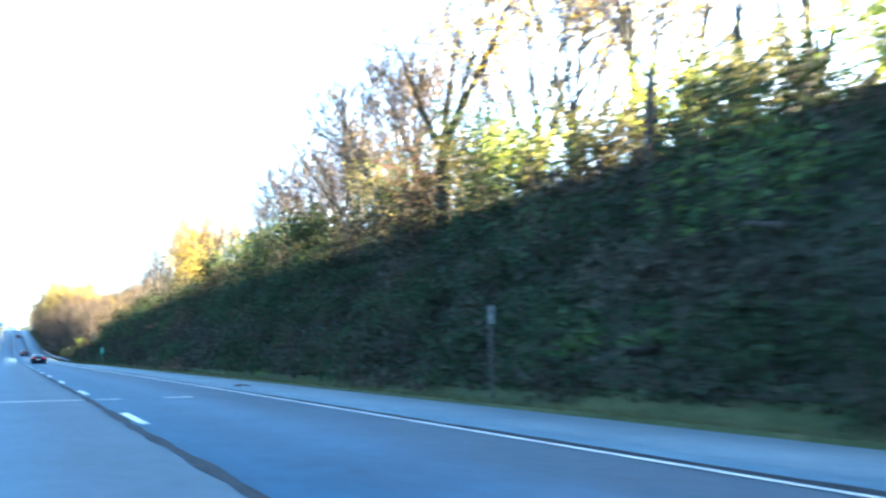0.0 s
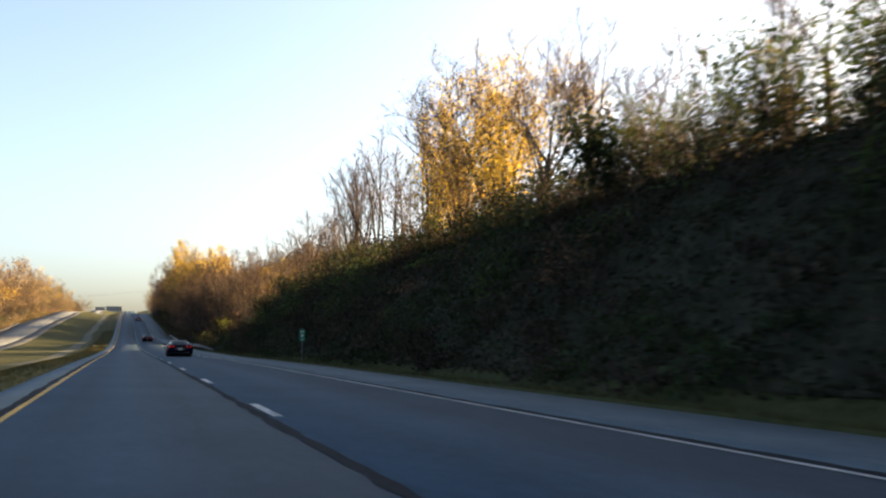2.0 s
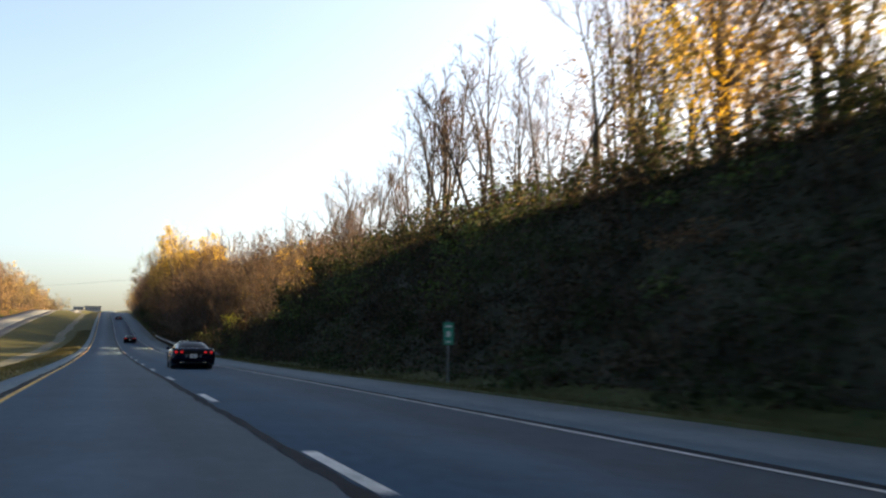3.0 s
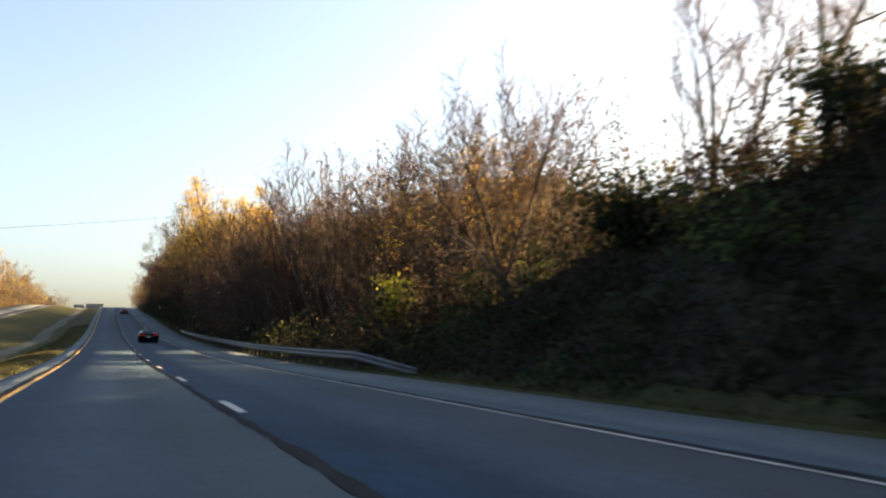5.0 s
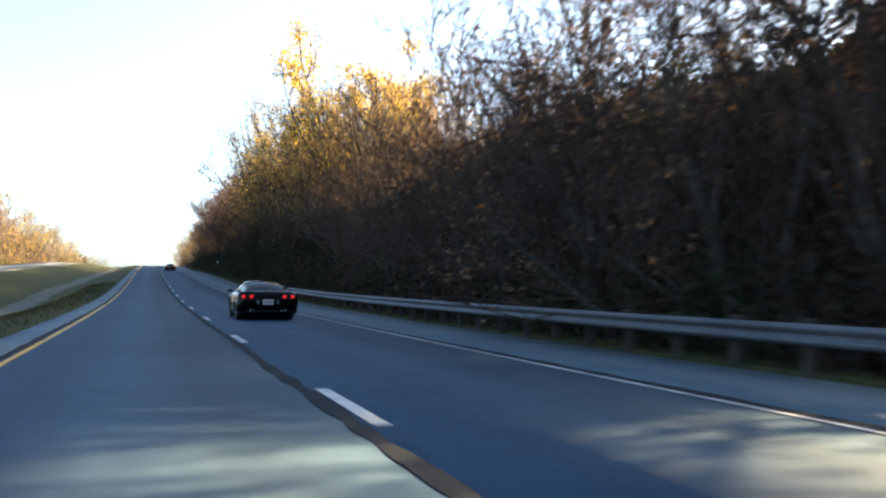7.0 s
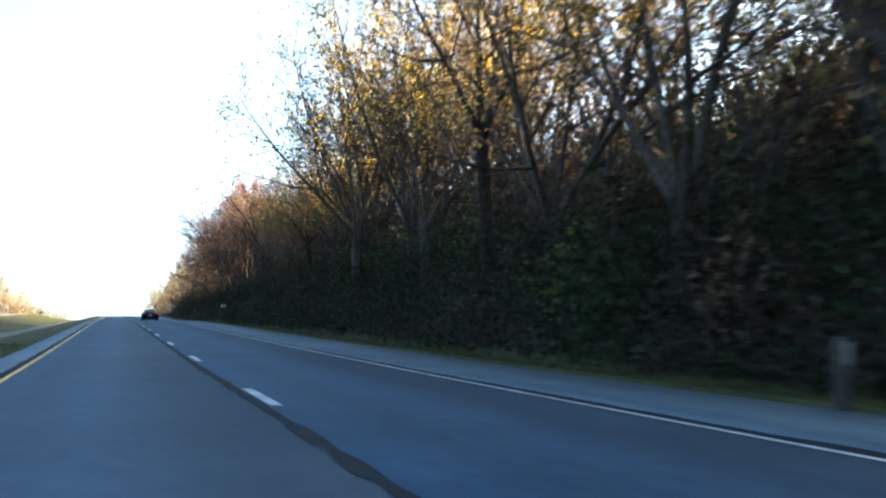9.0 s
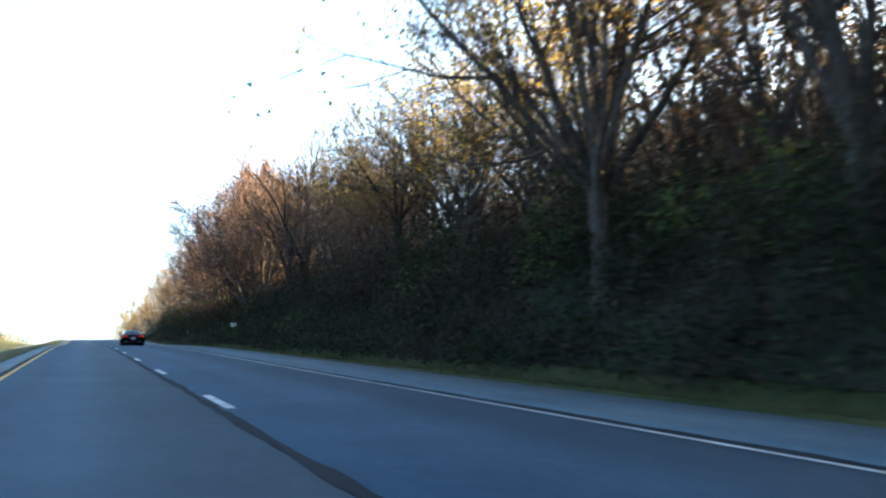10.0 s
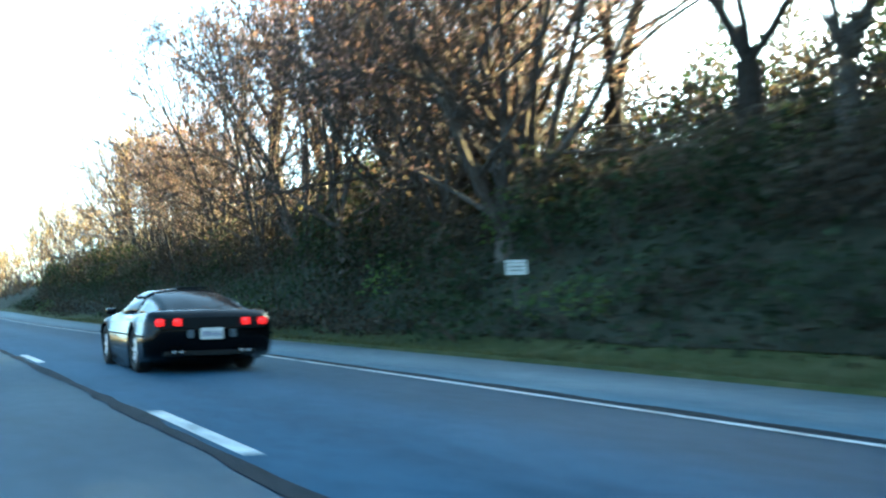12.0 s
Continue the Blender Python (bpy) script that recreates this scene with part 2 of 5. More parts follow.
def spline_moments(x, z):
    n = len(x)
    A, b, h = np.zeros((n, n)), np.zeros(n), np.diff(x)
    A[0, 0] = A[-1, -1] = 1
    for i in range(1, n - 1):
        A[i, i - 1:i + 2] = h[i - 1], 2 * (h[i - 1] + h[i]), h[i]
        b[i] = 6 * ((z[i + 1] - z[i]) / h[i] - (z[i] - z[i - 1]) / h[i - 1])
    return np.linalg.solve(A, b)


PROF_M = spline_moments(PROF_Y, PROF_Z)


def road_z(y):
    y = np.asarray(y, float)
    i = np.clip(np.searchsorted(PROF_Y, y) - 1, 0, len(PROF_Y) - 2)
    h = PROF_Y[i + 1] - PROF_Y[i]
    a, b = (PROF_Y[i + 1] - y) / h, (y - PROF_Y[i]) / h
    return a * PROF_Z[i] + b * PROF_Z[i + 1] + ((a ** 3 - a) * PROF_M[i] + (b ** 3 - b) * PROF_M[i + 1]) * h * h / 6


def step(t):
    t = np.clip(t, 0, 1)
    return t * t * (3 - 2 * t)


X_DASH, X_EDGE, X_YEL = 1.98, 5.66, -1.69
X_LEFT, X_RIGHT = -2.65, 9.12
BANK_Y = [-400, 0, 60, 100, 150, 172, 190, 205, 225, 245, 292, 303, 318, 340, 400, 470, 600, 800, 1200]
BANK_H = [7.0, 7.0, 7.4, 7.6, 7.8, 7.0, 4.7, 1.5, -1.6, -2.6, -2.4, -.2, 3.4, 4.6, 4.2, 4.2, 3.8, 2.0, 1.0]
BANK_X = [20, 19.5, 19.5, 20, 20, 19.5, 18.5, 17.5, 15.5, 15.5, 16, 16.5, 17, 17.5, 17.5, 17.5, 18, 20, 20]


X_OPP = -18.0


def opposite_rise(y):
    """How far the opposite carriageway lies above this one."""
    return np.interp(y, [60, 200, 260, 340, 450, 700], [-.9, -.9, -.6, .25, .5, .5])


def hill(x, y):
    """Slow rise and fall of the open land."""
    return 0.5 * np.sin(x * .11 + y * .037) + 0.35 * np.sin(y * .083 - x * .05 + 1.3)


def ground_z(x, y):
    x, y = np.broadcast_arrays(np.asarray(x, float), np.asarray(y, float))
    base = road_z(y)
    H, XC = np.interp(y, BANK_Y, BANK_H), np.interp(y, BANK_Y, BANK_X)
    toe = 10.4
    right = -0.05 - 0.12 * step((x - X_RIGHT) / 1.5) + H * step((x - toe) / (XC - toe) * .92 + .04) * (x > toe - .5)
    right = right + np.interp(y, [229, 243, 292, 315], [0, 5.0, 5.0, 0]) * step((x - 20) / 12)
    # a rise added behind the woods so the low sun misses the climbing road
    right = right + np.interp(y, [243, 256, 298, 330, 380, 400, 470, 490, 520, 640, 760], [0, 13.5, 12, 4, 3.5, 2.5, 2.5, 6, 8, 8, 3]) * step((x - 22) / 24)
    right = right + step((x - 14) / 14) * hill(x, y) + 0.10 * np.sin(x * 1.7 + y * .9) * step((x - 10) / 3)
    dz = opposite_rise(y)
    med = -0.05 + .09 * step((X_LEFT - .05 - x) / .22) - 0.95 * step((X_LEFT - .5 - x) / 5) + (dz + .78) * step((-8.4 - x) / 9.4) + .1 * np.sin(y * .06) * step((-4 - x) / 3)
    opp = dz - 0.14
    out = dz - .1 - 1.6 * step((-27.5 - x) / 5) + 2.2 * step((-32 - x) / 12) + step((-30 - x) / 8) * hill(x, y)
    left = np.where(x > X_OPP + .1, med, np.where(x > -27.4, opp, out))
    z = np.where(x > X_RIGHT, right, np.where(x < X_LEFT, left, -0.16))
    far = step((np.abs(x) - 90) / 500)
    return base * (1 - far) + z * (1 - .5 * far) + far * 6


def slab(name, xs, y0, y1, dy, zoff, material, thick=0.0):
    """A strip of paving that follows the road, with skirts down its sides."""
    ys = np.arange(y0, y1 + dy / 2, dy)
    cols = list(xs)
    zo = [zoff(x) if callable(zoff) else zoff for x in cols]
    if thick:
        cols = [cols[0] - .002] + cols + [cols[-1] + .002]
        zo = [zo[0] - thick] + zo + [zo[-1] - thick]
    X, Y = np.meshgrid(cols, ys, indexing="ij")
    Z = road_z(Y) + np.array(zo)[:, None]
    v = np.stack([X, Y, Z], -1).reshape(-1, 3)
    return mesh_np(name, v, grid_faces(len(cols), len(ys)), material, True)


# ground sheet, to the horizon
gx = np.concatenate([[-3000, -1500, -700, -350, -200, -130], np.arange(-100, -34, 6), np.arange(-34, -27, 1.0), [-26.5, -22, -18.6, -17.7], np.arange(-17, -3.4, .9), [-3.2, -3.0, X_LEFT - .3, X_LEFT - .17],
                     [X_LEFT - .03, X_LEFT + .05, 2, 5, X_RIGHT - .06, X_RIGHT + .03], np.arange(9.2, 24, .7), np.arange(24, 50, 3.0), [60, 80, 110, 160, 240, 400, 800, 1600, 3000]])
gy = np.concatenate([[-3000, -1500, -700, -300, -160, -110], np.arange(-80, 640, 2.5), np.arange(640, 1000, 12), [1050, 1150, 1300, 1600, 2200, 3000]])
GX, GY = np.meshgrid(gx, gy, indexing="ij")
ground = new("ground", mesh_np("ground", np.stack([GX, GY, ground_z(GX, GY)], -1).reshape(-1, 3), grid_faces(len(gx), len(gy)), M_GROUND, True))
tagged(ground, "short olive-green roadside grass and earth sloping up to a wooded bank", "ground", kind="structure")
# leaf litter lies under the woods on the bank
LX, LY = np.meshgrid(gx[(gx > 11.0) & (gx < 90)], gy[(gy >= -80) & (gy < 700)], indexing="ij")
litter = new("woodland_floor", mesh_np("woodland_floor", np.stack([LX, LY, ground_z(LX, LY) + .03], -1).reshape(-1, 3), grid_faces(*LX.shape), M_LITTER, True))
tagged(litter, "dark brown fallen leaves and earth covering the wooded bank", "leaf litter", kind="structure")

# the carriageway
road = tagged(new("road", slab("road", [-1.62, 0, X_DASH - .2], -80, 1130, 2.5, 0.0, M_LANE, .2)),
              "worn blue-grey concrete highway carriageway with two lanes", "road", kind="structure")
part_mesh("outer_lane", slab("outer_lane", [X_DASH - .195, 4, X_EDGE + .16], -80, 1130, 2.5, 0.0, M_OUTER_LANE, .2), road, "darker worn concrete outer lane")
part_mesh("shoulder", slab("shoulder", [X_EDGE + .165, 7, X_RIGHT], -80, 1130, 2.5, lambda x: -.006 - .03 * (x - X_EDGE), M_SHOULDER, .2), road, "pale concrete hard shoulder with a dark tyre-worn band")
part_mesh("inner_shoulder", slab("inner_shoulder", [X_LEFT, -2.2, -1.625], -80, 1130, 2.5, lambda x: -.006 + .03 * (x + 1.6), M_SHOULDER, .2), road, "narrow pale concrete inner shoulder")


def wavy_strip(name, x, w, y0, y1, dy, lift, material, wob=0.0, seed=1):
    ys = np.arange(y0, y1, dy)
    rng = np.random.default_rng(seed)
    c = x + wob * (np.sin(ys * .31 + seed) + .6 * np.sin(ys * .83 + 2 * seed)) + wob * .5 * rng.standard_normal(len(ys))
    ww = w / 2 * (1 + (.35 * rng.standard_normal(len(ys)).clip(-1, 1) if wob else 0))
    X = np.stack([c - ww, c + ww])
    Y = np.stack([ys, ys])
    v = np.stack([X, Y, road_z(Y) + lift], -1).reshape(-1, 3)
    return mesh_np(name, v, grid_faces(2, len(ys)), material, False)


part_mesh("tar_joint", wavy_strip("tar_joint", X_DASH - .19, .15, -80, 700, .6, .006, M_TAR, .012, 1), road, "wavy black tar seal along the lane joint")
part_mesh("edge_tar_joint", wavy_strip("edge_tar_joint", X_EDGE + .2, .18, -80, 700, .6, .006, M_TAR, .012, 2), road, "black tar seal beside the edge line")
part_mesh("inner_tar_joint", wavy_strip("inner_tar_joint", X_YEL - .16, .15, -80, 700, .6, .006, M_TAR, .012, 3), road, "black tar seal beside the yellow line")
part_mesh("edge_line", wavy_strip("edge_line", X_EDGE, .10, -80, 800, 2.0, .009, M_WHITE), road, "thin worn white edge line")
part_mesh("yellow_line", wavy_strip("yellow_line", X_YEL, .09, -80, 800, 2.0, .009, M_YELLOW), road, "worn yellow edge line")
PERIOD, DASH = 12.192, 3.048
for i in range(-5, 58):
    y0 = i * PERIOD
    ys = np.linspace(y0, y0 + DASH, 4)
    X = np.stack([np.full(4, X_DASH - .075), np.full(4, X_DASH + .075)])
    Y = np.stack([ys, ys])
    part_mesh("lane_dash", mesh_np("lane_dash", np.stack([X, Y, road_z(Y) + .01], -1).reshape(-1, 3), grid_faces(2, 4), M_WHITE), road)
for x0, x1, y0, y1 in ((-1.55, 1.7, 21.05, 21.35), (1.95, 2.5, 21.0, 21.3), (3.5, 4.15, 21.15, 21.5)):
    X, Y = np.meshgrid([x0, x1], [y0, y1], indexing="ij")
    part_mesh("patch", mesh_np("patch", np.stack([X, Y, road_z(Y) + .008], -1).reshape(-1, 3), grid_faces(2, 2), M_PATCH), road, "pale repaired strip across the lane")

def opposite_strip(name, xs, material, lift=0.0):
    X, Y = np.meshgrid([xs[0], *xs, xs[-1]], np.arange(-80, 1130, 4.0), indexing="ij")
    Z = road_z(Y) + opposite_rise(Y) + lift
    Z[0] -= .3
    Z[-1] -= .3
    return mesh_np(name, np.stack([X, Y, Z], -1).reshape(-1, 3), grid_faces(*X.shape), material, True)


far_road = tagged(new("opposite_road", opposite_strip("opposite_road", [-27.2, -24, -20.2], M_FAR_ROAD)),
                  "pale grey concrete carriageway beyond the grass median", "road", kind="structure")
part_mesh("inner_shoulder", opposite_strip("inner_shoulder", [-20.195, -19, X_OPP], M_FAR_SHOULDER, -.01), far_road, "dark asphalt inner shoulder")
# the bottom of the median is a dry pale strip
SX, SY = np.meshgrid([-9.3, -8.7, -8.0, -7.3], np.arange(150, 560, 2.5), indexing="ij")
SX = SX + .25 * np.sin(SY * .11) + .12 * np.sin(SY * .43)
part_mesh("dry_strip", mesh_np("dry_strip", np.stack([SX, SY, ground_z(SX, SY) + .025 * np.array([0, 1, 1, 0])[:, None]], -1).reshape(-1, 3), grid_faces(*SX.shape), M_DRY, True), ground, "pale dry grass and silt along the bottom of the median")


# ---- trees ----
def tube(path, radii, sides, V, F):
    """A tapered tube along a path, added to the lists V and F (quads)."""
    path = np.asarray(path)
    n = len(path)
    d = np.gradient(path, axis=0)
    d /= np.linalg.norm(d, axis=1)[:, None] + 1e-9
    ref = np.array([1., 0, 0]) if abs(d[0][0]) < .8 else np.array([0, 1., 0])
    u = np.cross(d, ref)
    u /= np.linalg.norm(u, axis=1)[:, None] + 1e-9
    w = np.cross(d, u)
    ang = np.arange(sides) * 2 * math.pi / sides
    ring = path[:, None] + np.asarray(radii)[:, None, None] * (u[:, None] * np.cos(ang)[None, :, None] + w[:, None] * np.sin(ang)[None, :, None])
    base = sum(len(v) for v in V)
    V.append(ring.reshape(-1, 3))
    a = base + np.arange(n * sides).reshape(n, sides)
    b = np.roll(a, -1, axis=1)
    F.append(np.stack([a[:-1], b[:-1], b[1:], a[1:]], -1).reshape(-1, 4))


def leaf_cards(centres, size, rng, up=0.0, corners=4):
    """Small leaves thrown at all angles: bent ones of four corners, or plain ones of three."""
    n = len(centres)
    a = rng.standard_normal((n, 3))
    a /= np.linalg.norm(a, axis=1)[:, None]
    b = rng.standard_normal((n, 3))
    b[:, 2] += up
    b -= (a * b).sum(1)[:, None] * a
    b /= np.linalg.norm(b, axis=1)[:, None]
    c = np.cross(a, b)
    s = (size * (.6 + .8 * rng.random(n)))[:, None]
    if corners == 3:
        v = np.stack([centres - a * s, centres + a * s * .7 + b * s * .7, centres + a * s * .7 - b * s * .7], 1)
        return v.reshape(-1, 3), np.arange(3 * n).reshape(n, 3)
    v = np.stack([centres - a * s, centres + b * s * .55 + c * s * .12, centres + a * s, centres - b * s * .55 + c * s * .12], 1)
    return v.reshape(-1, 3), np.arange(4 * n).reshape(n, 4)


def cones(base, tip, radius):
    """Three-sided tapering twigs from base to tip, all in one go."""
    base, tip = np.asarray(base), np.asarray(tip)
    d = tip - base
    d = d / (np.linalg.norm(d, axis=1)[:, None] + 1e-9)
    u = np.cross(d, np.where(np.abs(d[:, :1]) < .8, [[1., 0, 0]], [[0, 1., 0]]))
    u /= np.linalg.norm(u, axis=1)[:, None] + 1e-9
    w = np.cross(d, u)
    ring = [base + radius * (u * math.cos(k * 2.0944) + w * math.sin(k * 2.0944)) for k in range(3)]
    v = np.stack([*ring, tip], 1).reshape(-1, 3)
    i = 4 * np.arange(len(base))[:, None]
    f = np.stack([i + [[0, 1, 3]], i + [[1, 2, 3]], i + [[2, 0, 3]]], 1).reshape(-1, 3)
    return v, f


def tree_mesh(seed, height, stems, limbs, branches, twigs, leaves, leaf_size, spread=1.0, fork=0.0, lean=(0, 0), fine=True, leaf_from=0.25, low=0.3, girth=1.0, corners=3):
    """Wood, twigs and leaves of a tree of that height at the origin: a trunk that forks into stems, their limbs, branches and fine twigs."""
    rng = np.random.default_rng(seed)
    VW, FW, T0, T1, tips = [], [], [], [], []

    def unit(v):
        return v / (np.linalg.norm(v) + 1e-9)

    def bend(p, d, length, n, wob, rise):
        pts = [p]
        for k in range(n):
            d = unit(d + rng.standard_normal(3) * wob + np.array([0, 0, rise]))
            p = p + d * length / n
            pts.append(p)
        return np.array(pts)

    def off_axis(d, angle):
        """A way that leaves the way d at that angle, to any side."""
        s = rng.standard_normal(3)
        s[2] += .15
        s = unit(s - d * (s @ d))
        return unit(d * math.cos(angle) + s * math.sin(angle))

    r0 = height * .0165 * girth
    top = np.array([lean[0] * height * fork, lean[1] * height * fork, height * fork])
    if fork:
        tube([np.array([0, 0, -.5]), top * .08, top * .5, top], r0 * np.array([1.45, 1.12, 1.0, .95]), 7 if fine else 4, VW, FW)
    ranks = rng.permutation(stems)
    for s in range(stems):
        az = 2 * math.pi * (s + rng.random() * .7) / stems
        tilt = .05 if stems == 1 else (.10 + .52 * ranks[s] / (stems - 1)) * spread * (.85 + .3 * rng.random())
        d = unit(np.array([math.cos(az) * tilt + lean[0], math.sin(az) * tilt + lean[1], 1.]))
        L = height * (1 - fork) * (.9 - .28 * (tilt / (.62 * spread) if stems > 1 else 0)) * (.92 + .14 * rng.random())
        r = r0 * (1 if stems == 1 and not fork else .78 / stems ** .33) * (.8 + .35 * rng.random())
        p0 = top.copy() if fork else np.array([math.cos(az), math.sin(az), 0]) * (0 if stems == 1 else r * 1.3) + np.array([0, 0, -.4])
        tr = bend(p0, d, L, 8, .07, .025)
        f = np.linspace(0, 1, 9)
        tube(tr, r * (1 - .88 * f) * (1 + (0 if fork else .5) * np.exp(-f * 14)), 6 if fine else 4, VW, FW)
        for j in range(limbs):
            t = low + (.98 - low) * (j + rng.random() * .9) / limbs
            i = min(7, int(t * 8))
            p = tr[i] + (tr[i + 1] - tr[i]) * (t * 8 - i)
            sd = unit(tr[i + 1] - tr[i])
            ld = off_axis(sd, (.95 - .4 * t) * (.75 + .4 * rng.random()) * min(1.15, .55 + .45 * spread))
            ll = height * (.10 + .30 * (1 - t)) * (.65 + .6 * rng.random()) * (.65 + .35 * spread)
            lr = max(r * (1 - .85 * t) * .6, .022)
            lm = bend(p, ld, ll, 4, .13, .07)
            tube(lm, lr * np.linspace(1, .22, 5), 4 if fine else 3, VW, FW)
            for k in range(branches):
                q = .18 + .82 * (k + rng.random() * .9) / branches
                i = min(3, int(q * 4))
                bp = lm[i] + (lm[i + 1] - lm[i]) * (q * 4 - i)
                bd = off_axis(unit(lm[i + 1] - lm[i]), .45 + .4 * rng.random())
                bl = max(ll * (.55 - .25 * q) * (.7 + .6 * rng.random()), .5)
                br = bend(bp, bd, bl, 2, .16, .07)
                T0 += [br[0], br[1]]
                T1 += [br[1] + (br[2] - br[1]) * .5, br[2]]
                tips += [br[1], br[2]]
                for m in range(twigs):
                    g = (m + rng.random()) / twigs
                    tp = br[0] + (br[1] - br[0]) * g * 2 if g < .5 else br[1] + (br[2] - br[1]) * (g * 2 - 1)
                    te = tp + off_axis(unit(br[2] - br[0]), .4 + .45 * rng.random()) * max(bl * (.3 + .4 * rng.random()), .3)
                    T0.append(tp)
                    T1.append(te)
                    tips += [tp + (te - tp) * .6, te]
    tips = np.array(tips)
    per = 2 + twigs
    radius = np.where((np.arange(len(T0)) % per < 2), .023, .0125)[:, None] * (1 if fine else 1.4)
    vt, ft = cones(T0, T1, radius)
    out = [np.concatenate(VW), np.concatenate(FW), vt, ft, None, None]
    if leaves:
        keep = tips[tips[:, 2] > height * leaf_from]
        c = keep[rng.integers(0, len(keep), leaves)] + rng.standard_normal((leaves, 3)) * height * .016
        out[4], out[5] = leaf_cards(c, leaf_size, rng, 0, corners)
    return out


PROTO_H = {}


def tree_proto(seed, leaf, label, bark=None, **kw):
    vw, fw, vt, ft, vl, fl = tree_mesh(seed, **kw)
    PROTO_H[seed] = float(np.percentile(vt[:, 2], 99.6))
    root = empty("tree", pose(0, 0, -500), label, "tree", "trees on the wooded bank")
    part_mesh("trunk", mesh_np("trunk", vw, fw, bark or M_BARK, True), root, "grey trunk and limbs")
    part_mesh("branchwork", mesh_np("branchwork", vt, ft, M_TWIG), root, "fine bare twigs")["kind"] = "stuff"
    if vl is not None:
        part_mesh("foliage", mesh_np("foliage", vl, fl, LEAF[leaf]), root, leaf + " autumn leaves")["kind"] = "stuff"
    return root


NEAR = dict(limbs=6, branches=6, twigs=5)
PROTO = dict(
    bare1=tree_proto(11, "brown", "tall bare grey tree with several slender stems", height=13, stems=3, leaves=260, leaf_size=.055, spread=.7, limbs=8, branches=6, twigs=5),
    bare2=tree_proto(12, "tan", "tall bare grey tree with a forked trunk", height=13, stems=2, fork=.3, leaves=220, leaf_size=.055, spread=1.0, limbs=10, branches=7, twigs=5),
    bare3=tree_proto(13, "brown", "slender bare tree with thin upright stems", height=13, stems=4, leaves=160, leaf_size=.055, spread=.4, limbs=7, branches=5, twigs=5),
    spread1=tree_proto(14, "brown", "bare tree with long spreading limbs", height=13, stems=5, fork=.12, leaves=300, leaf_size=.055, spread=1.55, low=.2, limbs=7, branches=6, twigs=5),
    fan1=tree_proto(15, "brown", "broad bare tree with a fan of fine ascending branches", height=13, stems=7, fork=.16, leaves=420, leaf_size=.05, spread=1.25, low=.25, limbs=6, branches=6, twigs=5),
    fan2=tree_proto(16, "tan", "broad half-bare tree with fine brown branches and a few leaves", height=13, stems=6, fork=.2, leaves=1500, leaf_size=.05, spread=1.35, low=.2, limbs=6, branches=6, twigs=5),
    yellow1=tree_proto(21, "yellow", "tree with bright yellow leaves on grey limbs", height=13, stems=5, fork=.1, leaves=4400, leaf_size=.056, spread=1.0, **NEAR),
    yellow2=tree_proto(22, "yellow", "half-bare tree with golden leaves", height=12, stems=4, fork=.15, leaves=2600, leaf_size=.052, spread=1.1, limbs=7, branches=6, twigs=5),
    brown1=tree_proto(31, "brown", "tree with dull brown withered leaves", height=12, stems=5, leaves=2300, leaf_size=.055, spread=1.2, low=.12, leaf_from=.08, **NEAR),
    brown2=tree_proto(32, "tan", "tree with tan and brown thinning leaves", height=12, stems=4, fork=.1, leaves=2000, leaf_size=.055, spread=1.3, low=.12, leaf_from=.08, limbs=7, branches=6, twigs=5),
    russet1=tree_proto(41, "russet", "tree with russet purple-brown leaves and dense twigs", height=12, stems=6, fork=.03, leaves=3400, leaf_size=.058, spread=1.25, low=.06, leaf_from=.05, **NEAR),
    orange1=tree_proto(51, "orange", "tree with orange-red autumn leaves", height=13, stems=4, fork=.2, leaves=3600, leaf_size=.07, spread=1.1, low=.2, limbs=7, branches=6, twigs=5),
    olive1=tree_proto(61, "olive", "many-stemmed tree with thin olive-yellow leaves", height=14, stems=6, fork=.1, leaves=3600, leaf_size=.07, spread=1.3, low=.2, limbs=6, branches=5, twigs=5),
    gold1=tree_proto(23, "yellow", "tree with a dense bright yellow crown", height=13, stems=5, fork=.15, leaves=9000, leaf_size=.06, spread=1.05, leaf_from=.22, **NEAR),
    stout1=tree_proto(91, "brown", "dark forked tree with thick trunks and heavy limbs", bark=M_BARK_DARK, height=13, stems=3, fork=.22, leaves=800, leaf_size=.055, spread=1.2, girth=1.35, low=.2, limbs=8, branches=6, twigs=5),
    stout2=tree_proto(92, "olive", "dark leaning tree with a thick trunk and thin leaves", bark=M_BARK_DARK, height=13, stems=4, fork=.3, leaves=1900, leaf_size=.058, spread=1.3, girth=1.25, lean=(-.12, 0), low=.15, limbs=7, branches=6, twigs=5),
    green1=tree_proto(71, "green", "tree still in dull green leaf", height=11, stems=5, leaves=3000, leaf_size=.085, spread=1.2, low=.12, leaf_from=.1, **NEAR),
)
LOW = dict(limbs=5, branches=4, twigs=3, fine=False)
FARP = {k: tree_proto(s, leaf, label, height=13, stems=st, leaves=n, leaf_size=.085, spread=1.1, low=.15, leaf_from=.08, **LOW) for k, s, leaf, label, st, n in (
    ("far_bare", 81, "brown", "bare grey-brown tree in the wood behind", 4, 150), ("far_bare_tall", 82, "tan", "thin bare tree in the wood behind", 3, 150),
    ("far_brown", 83, "brown", "brown-leaved tree deep in the wood", 4, 1500), ("far_tan", 84, "tan", "tan-leaved tree beyond the road", 4, 1400),
    ("far_yellow", 85, "yellow", "yellow-leaved tree deep in the wood", 3, 1100), ("far_green", 86, "olive", "olive-leaved tree deep in the wood", 4, 1300),
    ("far_russet", 87, "russet", "russet-leaved tree deep in the wood", 4, 1200))}
ALLP = {**PROTO, **FARP}
